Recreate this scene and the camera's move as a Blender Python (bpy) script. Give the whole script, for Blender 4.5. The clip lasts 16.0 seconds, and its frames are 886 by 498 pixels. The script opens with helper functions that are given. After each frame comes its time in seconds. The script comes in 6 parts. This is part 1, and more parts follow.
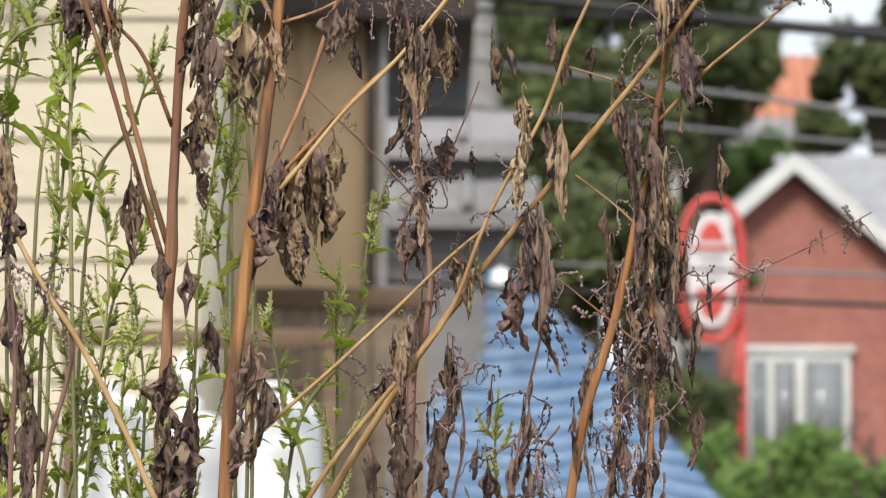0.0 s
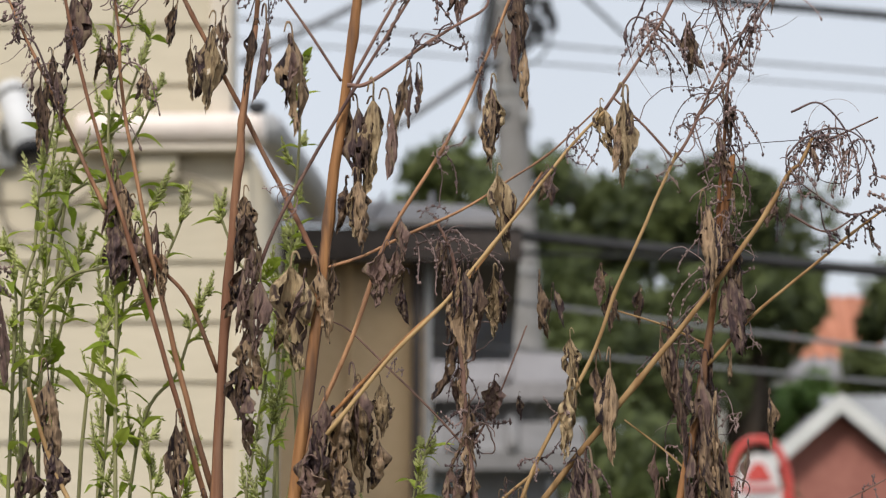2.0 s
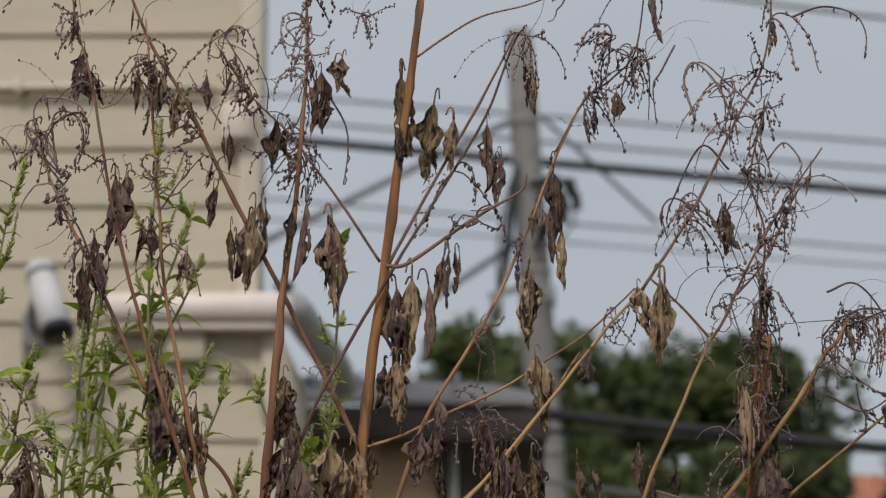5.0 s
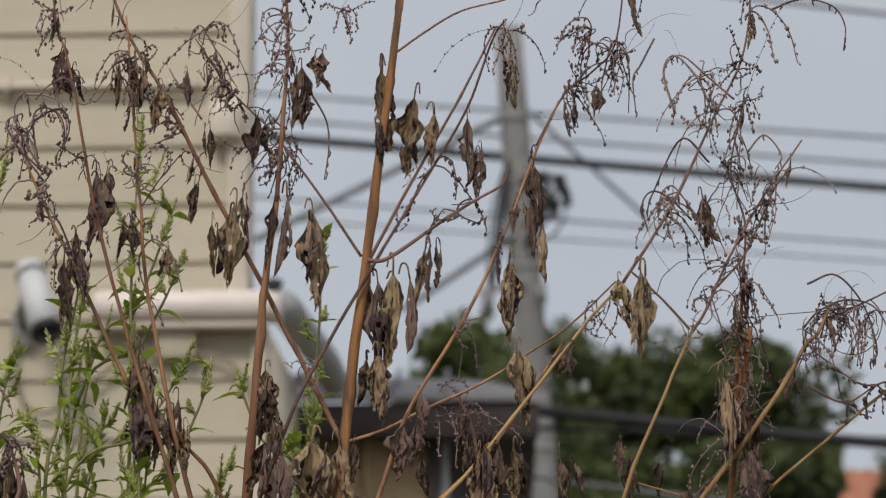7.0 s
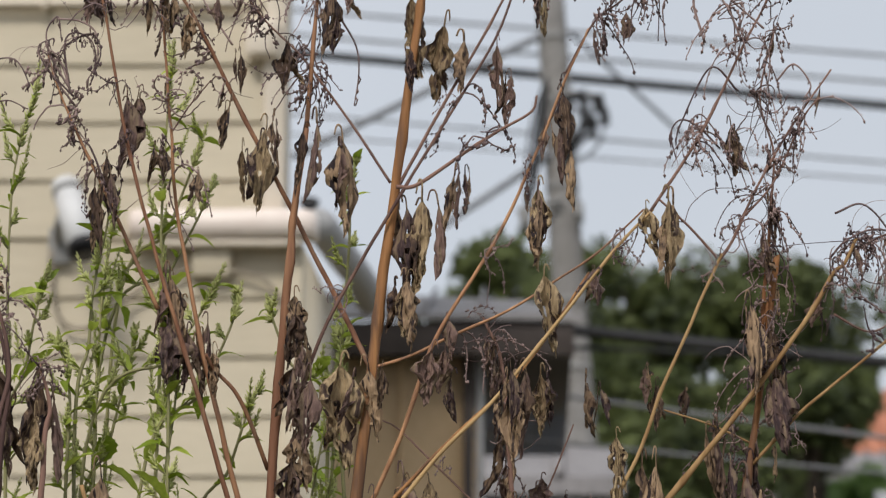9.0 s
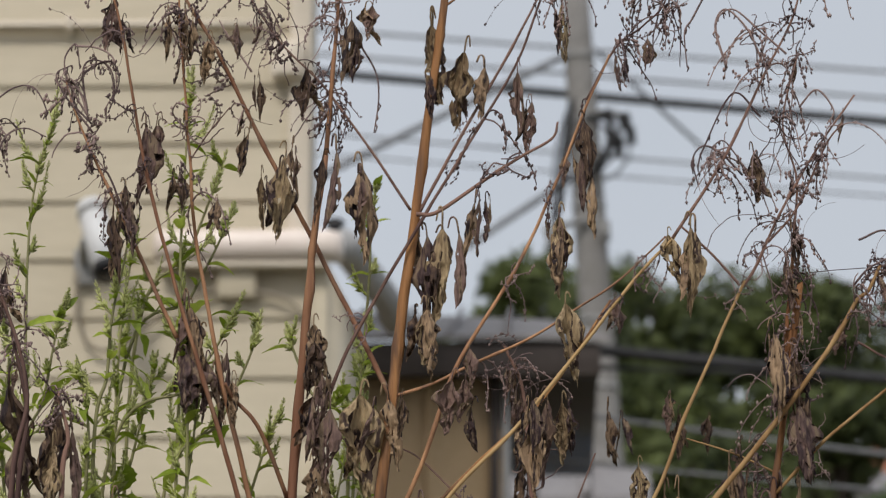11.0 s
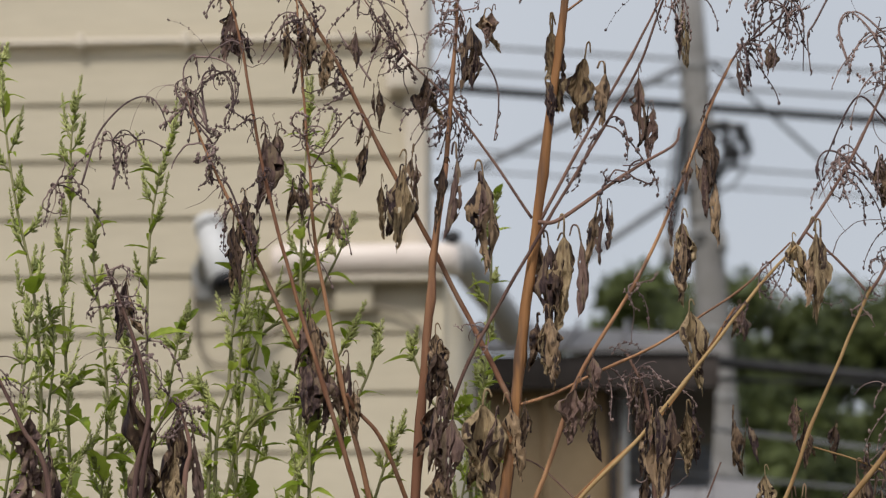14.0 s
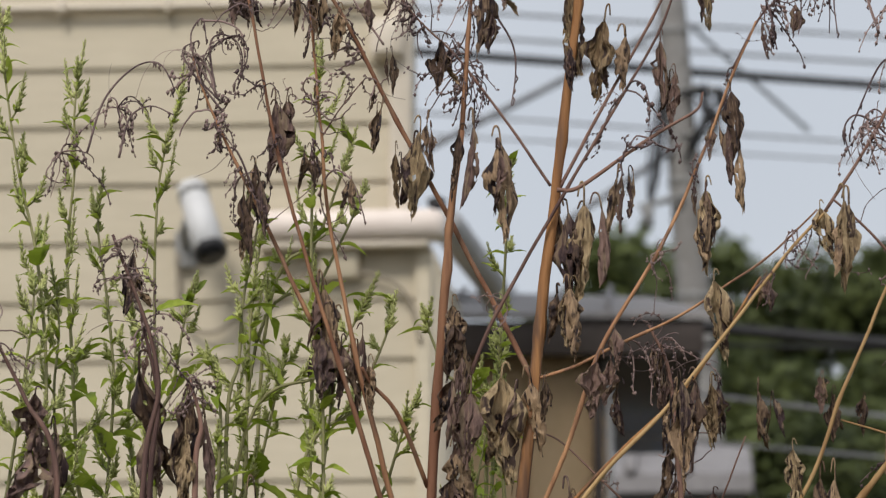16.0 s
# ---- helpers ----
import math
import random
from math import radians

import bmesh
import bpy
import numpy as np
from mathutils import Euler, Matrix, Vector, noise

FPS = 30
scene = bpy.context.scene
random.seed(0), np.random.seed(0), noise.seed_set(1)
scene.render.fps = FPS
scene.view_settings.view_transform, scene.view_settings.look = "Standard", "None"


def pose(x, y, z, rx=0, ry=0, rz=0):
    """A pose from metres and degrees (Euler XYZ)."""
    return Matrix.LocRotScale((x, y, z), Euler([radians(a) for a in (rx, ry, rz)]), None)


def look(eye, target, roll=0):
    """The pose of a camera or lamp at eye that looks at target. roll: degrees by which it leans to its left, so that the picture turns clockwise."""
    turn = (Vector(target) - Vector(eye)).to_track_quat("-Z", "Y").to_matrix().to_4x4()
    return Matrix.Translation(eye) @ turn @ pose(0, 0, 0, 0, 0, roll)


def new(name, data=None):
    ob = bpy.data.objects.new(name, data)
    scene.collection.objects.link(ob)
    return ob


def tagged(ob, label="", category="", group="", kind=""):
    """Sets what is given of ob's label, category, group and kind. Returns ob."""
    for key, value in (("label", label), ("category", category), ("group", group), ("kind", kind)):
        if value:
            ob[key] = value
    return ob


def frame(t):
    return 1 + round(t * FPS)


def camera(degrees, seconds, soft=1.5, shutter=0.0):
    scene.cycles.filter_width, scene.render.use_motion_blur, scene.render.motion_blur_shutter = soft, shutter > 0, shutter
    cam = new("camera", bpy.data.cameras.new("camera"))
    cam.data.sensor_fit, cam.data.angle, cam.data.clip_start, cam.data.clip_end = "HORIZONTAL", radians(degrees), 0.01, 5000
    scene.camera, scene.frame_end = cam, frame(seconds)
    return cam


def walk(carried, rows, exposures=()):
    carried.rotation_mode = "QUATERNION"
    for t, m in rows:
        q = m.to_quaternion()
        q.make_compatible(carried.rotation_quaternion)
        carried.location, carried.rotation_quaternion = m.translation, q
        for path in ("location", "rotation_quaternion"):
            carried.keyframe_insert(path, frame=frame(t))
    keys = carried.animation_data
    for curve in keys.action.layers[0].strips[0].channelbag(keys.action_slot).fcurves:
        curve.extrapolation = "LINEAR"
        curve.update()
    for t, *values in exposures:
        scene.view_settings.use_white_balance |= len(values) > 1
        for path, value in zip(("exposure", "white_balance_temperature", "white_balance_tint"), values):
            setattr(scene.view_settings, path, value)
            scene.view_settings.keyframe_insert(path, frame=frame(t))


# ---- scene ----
cam = camera(18.0, 16.0, soft=1.3)
PATH = [
    (0, (0.0045, 0.0105, 1.5061), (0.0020, 2.0076, 1.6135), 0.17),
    (0.5, (0.0005, 0.0186, 1.5073), (0.0006, 2.0105, 1.6864), 0.11),
    (1, (0.0003, 0.0258, 1.5076), (-0.0044, 2.0136, 1.7283), 0.08),
    (1.5, (0.0006, 0.0289, 1.5092), (-0.0144, 2.0136, 1.7553), 0.08),
    (2, (0.0023, 0.0283, 1.5110), (-0.0324, 2.0084, 1.7899), 0.10),
    (2.5, (0.0055, 0.0248, 1.5117), (-0.0606, 1.9981, 1.8306), 0.16),
    (3, (0.0098, 0.0205, 1.5119), (-0.0855, 1.9871, 1.8634), 0.21),
    (3.5, (0.0055, 0.0140, 1.5129), (-0.0907, 1.9762, 1.8874), 0.20),
    (4, (0.0004, 0.0117, 1.5116), (-0.0813, 1.9716, 1.9017), 0.21),
    (4.5, (-0.0044, 0.0124, 1.5116), (-0.0688, 1.9714, 1.9095), 0.19),
    (5, (-0.0112, 0.0111, 1.5093), (-0.0619, 1.9691, 1.9140), 0.15),
    (7.5, (-0.0003, 0.0049, 1.5052), (-0.0455, 1.9637, 1.9066), -0.25),
    (8, (-0.0055, -0.0004, 1.5075), (-0.0539, 1.9639, 1.8806), -0.10),
    (8.5, (0.0031, -0.0064, 1.5093), (-0.0610, 1.9626, 1.8542), 0.19),
    (11, (0.0130, 0.0111, 1.5230), (-0.0788, 1.9767, 1.8807), 0.30),
    (11.5, (0.0156, 0.0065, 1.5234), (-0.1107, 1.9682, 1.8921), 0.31),
    (12, (0.0173, 0.0016, 1.5181), (-0.1379, 1.9603, 1.8915), 0.30),
    (12.5, (0.0130, 0.0012, 1.5197), (-0.1504, 1.9595, 1.8918), 0.26),
    (13, (0.0031, 0.0051, 1.5230), (-0.1539, 1.9645, 1.8920), 0.21),
    (13.5, (0.0016, 0.0161, 1.5235), (-0.1602, 1.9754, 1.8910), 0.20),
    (14, (0.0063, 0.0308, 1.5216), (-0.1677, 1.9890, 1.8888), 0.25),
    (14.5, (-0.0039, 0.0453, 1.5258), (-0.1772, 2.0047, 1.8873), 0.27),
    (15, (-0.0111, 0.0630, 1.5293), (-0.1870, 2.0231, 1.8858), 0.25),
    (15.5, (-0.0189, 0.0802, 1.5322), (-0.1926, 2.0415, 1.8833), 0.14),
    (16, (-0.0358, 0.0978, 1.5382), (-0.1925, 2.0620, 1.8808), -0.06),
]
walk(cam, [(t, look(eye, target, roll)) for t, eye, target, roll in PATH],
     exposures=[(0, 0.84), (0.5, 0.72), (1.0, 0.55), (1.5, 0.48), (2.0, 0.38), (2.5, 0.16), (3.5, -0.06), (5.0, -0.3),
                (7.5, -0.1), (8.0, 0.1), (8.6, 0.15), (11.0, 0.0), (12.5, -0.1), (14.5, 0.02), (15.5, 0.03), (16.0, 0.1)])
cam.data.dof.use_dof = True
cam.data.dof.focus_distance = 2.50
cam.data.dof.aperture_fstop = 10.8

# ---- light: an overcast day ----
world = bpy.data.worlds.new("overcast_sky")
scene.world = world
world.use_nodes = True
wn, wl = world.node_tree.nodes, world.node_tree.links
wn.clear()
sky = wn.new("ShaderNodeTexSky")
sky.sky_type, sky.sun_disc = "NISHITA", False
sky.sun_elevation, sky.sun_rotation = radians(55), radians(200)
sky.air_density, sky.dust_density = 1.0, 4.0
dim = wn.new("ShaderNodeVectorMath")
dim.operation = "SCALE"
dim.inputs["Scale"].default_value = 0.10
coord = wn.new("ShaderNodeTexCoord")
cloud = wn.new("ShaderNodeTexNoise")
cloud.inputs["Scale"].default_value = 2.2
cloud.inputs["Detail"].default_value = 3.0
ramp = wn.new("ShaderNodeValToRGB")
ramp.color_ramp.elements[0].position, ramp.color_ramp.elements[1].position = 0.3, 0.75
ramp.color_ramp.elements[0].color = (0.555, 0.595, 0.655, 1)
ramp.color_ramp.elements[1].color = (0.68, 0.705, 0.75, 1)
mixs = wn.new("ShaderNodeMixRGB")
mixs.inputs["Fac"].default_value = 0.88
back = wn.new("ShaderNodeBackground")
back.inputs["Strength"].default_value = 1.0
outw = wn.new("ShaderNodeOutputWorld")
wl.new(sky.outputs[0], dim.inputs[0])
wl.new(coord.outputs["Generated"], cloud.inputs["Vector"])
wl.new(cloud.outputs["Fac"], ramp.inputs["Fac"])
wl.new(dim.outputs[0], mixs.inputs[1])
wl.new(ramp.outputs[0], mixs.inputs[2])
wl.new(mixs.outputs[0], back.inputs["Color"])
wl.new(back.outputs[0], outw.inputs["Surface"])
sun = new("sun", bpy.data.lights.new("sun", "SUN"))
sun.data.energy, sun.data.angle, sun.data.color = 2.0, radians(14), (1.0, 0.95, 0.87)
sun.matrix_world = look((-4, -10, 14), (0, 4, 0))


# ---- materials ----
def material(name, low, high, scale=8.0, rough=0.7, bump=0.2, fine=6.0, metal=0.0, detail=6.0, spots=None, per_object=0.0, stretch=(1, 1, 1),
             thin=0.0, gloss=0.3):
    """Two-scale colour variation between low and high, optional spots, fine relief."""
    m = bpy.data.materials.new(name)
    m.use_nodes = True
    n, l = m.node_tree.nodes, m.node_tree.links
    shader = n["Principled BSDF"]
    tc, mp = n.new("ShaderNodeTexCoord"), n.new("ShaderNodeMapping")
    mp.inputs["Scale"].default_value = stretch
    l.new(tc.outputs["Object"], mp.inputs["Vector"])
    big, small = n.new("ShaderNodeTexNoise"), n.new("ShaderNodeTexNoise")
    for node, s in ((big, scale), (small, scale * fine)):
        node.inputs["Scale"].default_value = s
        node.inputs["Detail"].default_value = detail
        l.new(mp.outputs[0], node.inputs["Vector"])
    add = n.new("ShaderNodeMath")
    add.operation = "MULTIPLY_ADD"
    add.inputs[1].default_value = 0.45
    l.new(small.outputs["Fac"], add.inputs[0])
    half = n.new("ShaderNodeMath")
    half.operation = "MULTIPLY"
    half.inputs[1].default_value = 0.55
    l.new(big.outputs["Fac"], half.inputs[0])
    l.new(half.outputs[0], add.inputs[2])
    value = add.outputs[0]
    if per_object:
        info, shift = n.new("ShaderNodeObjectInfo"), n.new("ShaderNodeMath")
        shift.operation = "MULTIPLY_ADD"
        shift.inputs[1].default_value = per_object
        l.new(info.outputs["Random"], shift.inputs[0])
        less = n.new("ShaderNodeMath")
        less.operation = "SUBTRACT"
        less.inputs[1].default_value = per_object / 2
        l.new(value, less.inputs[0])
        l.new(less.outputs[0], shift.inputs[2])
        value = shift.outputs[0]
    cr = n.new("ShaderNodeValToRGB")
    cr.color_ramp.elements[0].position, cr.color_ramp.elements[1].position = 0.34, 0.66
    cr.color_ramp.elements[0].color, cr.color_ramp.elements[1].color = (*low, 1), (*high, 1)
    l.new(value, cr.inputs["Fac"])
    colour = cr.outputs[0]
    if spots:
        vo, sr, mx = n.new("ShaderNodeTexNoise"), n.new("ShaderNodeValToRGB"), n.new("ShaderNodeMixRGB")
        vo.inputs["Scale"].default_value = scale * 1.7
        vo.inputs["Detail"].default_value = 6.0
        l.new(mp.outputs[0], vo.inputs["Vector"])
        sr.color_ramp.elements[0].position, sr.color_ramp.elements[1].position = 0.52, 0.6
        l.new(vo.outputs["Fac"], sr.inputs["Fac"])
        l.new(sr.outputs[0], mx.inputs["Fac"])
        l.new(colour, mx.inputs[1])
        mx.inputs[2].default_value = (*spots, 1)
        colour = mx.outputs[0]
    l.new(colour, shader.inputs["Base Color"])
    shader.inputs["Roughness"].default_value = rough
    shader.inputs["Metallic"].default_value = metal
    shader.inputs["Specular IOR Level"].default_value = gloss
    if bump:
        bp = n.new("ShaderNodeBump")
        bp.inputs["Strength"].default_value = bump
        bp.inputs["Distance"].default_value = 0.15 / scale
        l.new(small.outputs["Fac"], bp.inputs["Height"])
        l.new(bp.outputs[0], shader.inputs["Normal"])
    if thin:
        tr, ms = n.new("ShaderNodeBsdfTranslucent"), n.new("ShaderNodeMixShader")
        ms.inputs[0].default_value = thin
        l.new(colour, tr.inputs["Color"])
        l.new(shader.outputs[0], ms.inputs[1])
        l.new(tr.outputs[0], ms.inputs[2])
        l.new(ms.outputs[0], n["Material Output"].inputs["Surface"])
    return m


M_SIDING = material("cream_vinyl_siding", (0.512, 0.448, 0.338), (0.607, 0.533, 0.408), 1.3, 0.55, 0.05, 14, stretch=(0.4, 1, 3))
M_TRIM = material("cream_trim", (0.66, 0.58, 0.48), (0.76, 0.68, 0.58), 2, 0.45, 0.04)
M_PINK = material("pale_pink_metal_cap", (0.78, 0.67, 0.61), (0.88, 0.78, 0.71), 3, 0.35, 0.03)
M_WHITE = material("white_plastic", (0.72, 0.73, 0.74), (0.82, 0.83, 0.84), 3, 0.35, 0.03)
M_WHITEPAINT = material("white_paint", (0.54, 0.54, 0.525), (0.68, 0.68, 0.66), 2, 0.5, 0.05)
M_CASING = material("grey_white_casing", (0.60, 0.60, 0.61), (0.70, 0.70, 0.71), 6, 0.45, 0.03)
M_DARK = material("black_plastic", (0.015, 0.015, 0.018), (0.03, 0.03, 0.034), 8, 0.4, 0.03)
M_LENS = material("dark_lens", (0.006, 0.006, 0.008), (0.012, 0.012, 0.015), 8, 0.08, 0.0)
M_CABLE = material("beige_cable", (0.26, 0.22, 0.17), (0.34, 0.29, 0.23), 5, 0.6, 0.04)
M_GREYPIPE = material("grey_painted_pipe", (0.20, 0.20, 0.20), (0.29, 0.285, 0.28), 5, 0.65, 0.06)
M_PALEPIPE = material("pale_grey_pipe", (0.36, 0.355, 0.36), (0.48, 0.475, 0.48), 4, 0.6, 0.05)
M_CONCRETE = material("weathered_concrete", (0.20, 0.19, 0.185), (0.31, 0.30, 0.29), 3, 0.85, 0.25, 9, spots=(0.22, 0.21, 0.2))
M_ROOFGREY = material("grey_roof_sheet", (0.20, 0.19, 0.195), (0.30, 0.285, 0.29), 2, 0.6, 0.1, 8)
M_FASCIA = material("dark_brown_fascia", (0.045, 0.035, 0.032), (0.08, 0.064, 0.058), 3, 0.55, 0.08)
M_TAN = material("tan_stucco", (0.55, 0.39, 0.225), (0.66, 0.48, 0.29), 1.5, 0.85, 0.15, 20)
M_BROWNWOOD = material("brown_stained_wood", (0.12, 0.075, 0.05), (0.22, 0.145, 0.095), 3, 0.7, 0.2, 5, stretch=(1, 1, 6))
M_GREYWOOD = material("weathered_wood", (0.24, 0.18, 0.13), (0.36, 0.28, 0.2), 3, 0.8, 0.2, 5, stretch=(1, 1, 6))
M_BRICK = material("red_brick", (0.29, 0.115, 0.092), (0.40, 0.17, 0.135), 2.5, 0.85, 0.1, 4, per_object=0.25)
M_SHINGLE = material("grey_roof_shingle", (0.22, 0.225, 0.235), (0.34, 0.345, 0.36), 3, 0.85, 0.2, 6)
M_TILE = material("orange_roof_tile", (0.36, 0.14, 0.085), (0.50, 0.22, 0.14), 1.5, 0.8, 0.15)
M_CREAMWALL = material("pale_plaster", (0.36, 0.34, 0.31), (0.46, 0.44, 0.41), 0.8, 0.9, 0.1)
M_GREYWALL = material("grey_plaster", (0.16, 0.155, 0.155), (0.26, 0.25, 0.25), 0.8, 0.9, 0.1)
M_RED = material("red_enamel", (0.52, 0.06, 0.05), (0.62, 0.10, 0.085), 2, 0.35, 0.02)
M_SIGNWHITE = material("sign_white", (0.62, 0.6, 0.6), (0.72, 0.7, 0.7), 3, 0.4, 0.02)
M_SIGNGREY = material("sign_lettering", (0.36, 0.33, 0.36), (0.44, 0.41, 0.44), 5, 0.5, 0.02)
M_TARP = material("blue_tarpaulin", (0.20, 0.36, 0.60), (0.52, 0.65, 0.80), 2.5, 0.4, 0.25, 5, stretch=(0.7, 1, 2.5))
M_GLASS = material("dark_window_glass", (0.10, 0.12, 0.14), (0.16, 0.18, 0.2), 1.0, 0.08, 0.0)
M_CURTAIN = material("window_with_pale_curtain", (0.17, 0.185, 0.195), (0.27, 0.285, 0.295), 1.0, 0.15, 0.0)
M_WIRE = material("black_cable", (0.02, 0.02, 0.022), (0.04, 0.04, 0.043), 5, 0.6, 0.05)
M_GREYWIRE = material("grey_cable", (0.16, 0.165, 0.18), (0.24, 0.245, 0.26), 5, 0.6, 0.05)
M_GROUND = material("grass_and_soil", (0.05, 0.06, 0.03), (0.13, 0.11, 0.07), 1.2, 0.95, 0.4, 10)
M_BARK = material("dark_bark", (0.05, 0.04, 0.03), (0.1, 0.08, 0.06), 6, 0.9, 0.3, stretch=(1, 1, 0.3))
# the wide tone range puts brighter, sunlit-looking clumps into the foliage colour
M_TREELEAF = material("dark_tree_foliage", (0.020, 0.030, 0.011), (0.125, 0.15, 0.045), 0.9, 0.6, 0.0, 5, thin=0.2)
M_HEDGELEAF = material("hedge_foliage", (0.09, 0.17, 0.04), (0.24, 0.36, 0.10), 1.5, 0.6, 0.0, 5, thin=0.25)

M_STEM = material("dry_orange_stem", (0.20, 0.085, 0.035), (0.50, 0.25, 0.10), 26, 0.72, 0.6, 5, spots=(0.16, 0.085, 0.05), stretch=(1, 1, 0.10), per_object=0.2)
M_STEMRED = material("dry_reddish_stem", (0.21, 0.095, 0.055), (0.52, 0.28, 0.145), 26, 0.72, 0.6, 5, spots=(0.25, 0.135, 0.085), stretch=(1, 1, 0.10), per_object=0.3)
M_STEMTAN = material("dry_straw_stem", (0.26, 0.145, 0.06), (0.50, 0.33, 0.155), 22, 0.72, 0.35, 4, stretch=(1, 1, 0.12), per_object=0.3)
M_STEMDARK = material("dry_dark_stem", (0.09, 0.05, 0.045), (0.27, 0.155, 0.12), 26, 0.72, 0.5, 5, stretch=(1, 1, 0.12), per_object=0.3)
# leaf spots: blotches that also paint in dark folds and pale highlights
M_LEAF_TAN = material("withered_tan_leaf", (0.17, 0.11, 0.06), (0.60, 0.45, 0.27), 40, 0.8, 0.9, 4, spots=(0.07, 0.045, 0.038), stretch=(1.8, 1.8, 0.5), per_object=0.25, thin=0.15)
M_LEAF_MID = material("withered_brown_leaf", (0.10, 0.062, 0.045), (0.46, 0.315, 0.195), 40, 0.8, 0.9, 4, spots=(0.035, 0.024, 0.026), stretch=(1.8, 1.8, 0.5), per_object=0.35, thin=0.1)
M_LEAF_DARK = material("withered_blackish_leaf", (0.045, 0.027, 0.030), (0.23, 0.145, 0.12), 40, 0.75, 0.9, 4, spots=(0.24, 0.17, 0.115), stretch=(1.8, 1.8, 0.5), per_object=0.35, thin=0.06)
M_SEED = material("dry_seed_head", (0.10, 0.066, 0.068), (0.33, 0.235, 0.215), 40, 0.85, 0.2, 5, per_object=0.4)
M_GREENSTEM = material("green_weed_stem", (0.17, 0.17, 0.075), (0.33, 0.31, 0.15), 14, 0.6, 0.15, stretch=(1, 1, 0.2), per_object=0.3)
M_GREENLEAF = material("fresh_green_leaf", (0.23, 0.31, 0.03), (0.48, 0.57, 0.09), 30, 0.5, 0.2, per_object=0.5, thin=0.4)
M_GREENBUD = material("pale_green_buds", (0.32, 0.35, 0.11), (0.60, 0.62, 0.26), 60, 0.7, 0.2, per_object=0.4, thin=0.2)


# ---- mesh helpers ----
def part(name, bm, mat, parent=None, label="", smooth=True):
    me = bpy.data.meshes.new(name)
    bm.to_mesh(me)
    bm.free()
    me.materials.append(mat)
    if smooth:
        me.polygons.foreach_set("use_smooth", [True] * len(me.polygons))
    ob = new(name, me)
    hang(ob, parent)
    if label:
        ob["label"] = label
    return ob


def hang(ob, parent):
    """Parts are built where they stand; the thing's Empty marks its base."""
    ob.parent = parent
    if parent is not None and parent.type == "EMPTY":
        ob.matrix_parent_inverse = Matrix.Translation(-parent.location)


def shared(name, me, parent, matrix, label=""):
    ob = new(name, me)
    hang(ob, parent)
    ob.matrix_basis = matrix
    if label:
        ob["label"] = label
    return ob


def thing(name, at, label, category, group="", kind=""):
    ob = new(name)
    ob.empty_display_size = 0.1
    ob.location = at
    return tagged(ob, label, category, group, kind)


def box(bm, x0, x1, y0, y1, z0, z1, bevel=0.0):
    """A box with bevelled edges, added to bm."""
    own = bmesh.new()
    bmesh.ops.create_cube(own, size=1.0)
    for v in own.verts:
        v.co = Vector((x0 + (v.co.x + 0.5) * (x1 - x0), y0 + (v.co.y + 0.5) * (y1 - y0), z0 + (v.co.z + 0.5) * (z1 - z0)))
    if bevel:
        bmesh.ops.bevel(own, geom=own.edges[:], offset=bevel, segments=2, affect="EDGES", profile=0.5)
    join(bm, own)
    return bm


def join(bm, own):
    made = {v: bm.verts.new(v.co) for v in own.verts}
    for f in own.faces:
        try:
            bm.faces.new([made[v] for v in f.verts])
        except ValueError:
            pass
    own.free()


def slab(x0, x1, y0, y1, z0, z1, bevel=0.0):
    return box(bmesh.new(), x0, x1, y0, y1, z0, z1, bevel)


def smooth_line(points, steps=5):
    """Catmull-Rom through the points."""
    p = [Vector(q) for q in points]
    p = [p[0] * 2 - p[1]] + p + [p[-1] * 2 - p[-2]]
    out = []
    for i in range(1, len(p) - 2):
        a, b, c, d = p[i - 1:i + 3]
        for s in range(steps):
            t = s / steps
            out.append(0.5 * (2 * b + (c - a) * t + (2 * a - 5 * b + 4 * c - d) * t * t + (3 * b - a - 3 * c + d) * t ** 3))
    return out + [p[-2].copy()]


def tube(bm, points, r0, r1, sides=6, wobble=0.0, caps=True, joints=()):
    """A tapered tube along points."""
    rings, n = [], len(points)
    side = None
    for i, p in enumerate(points):
        ahead = (points[min(i + 1, n - 1)] - points[max(i - 1, 0)])
        ahead = ahead.normalized() if ahead.length > 1e-9 else Vector((0, 0, 1))
        if side is None:
            side = ahead.orthogonal().normalized()
        side = (side - ahead * side.dot(ahead))
        side = side.normalized() if side.length > 1e-6 else ahead.orthogonal().normalized()
        other = ahead.cross(side)
        r = r0 + (r1 - r0) * i / (n - 1)
        for k in joints:
            r *= 1 + 0.28 * math.exp(-((i - k) / 0.75) ** 2)
        if wobble:
            r *= 1 + wobble * (noise.noise(p * 60) + 0.6 * noise.noise(p * 17))
        rings.append([bm.verts.new(p + (side * math.cos(a) + other * math.sin(a)) * r)
                      for a in (2 * math.pi * k / sides for k in range(sides))])
    for a, b in zip(rings, rings[1:]):
        for k in range(sides):
            bm.faces.new((a[k], a[(k + 1) % sides], b[(k + 1) % sides], b[k]))
    if caps and sides > 2:
        bm.faces.new(rings[0][::-1])
        bm.faces.new(rings[-1])
    return bm


def pipe(points, r0, r1=None, sides=10, steps=6):
    return tube(bmesh.new(), smooth_line(points, steps), r0, r0 if r1 is None else r1, sides)


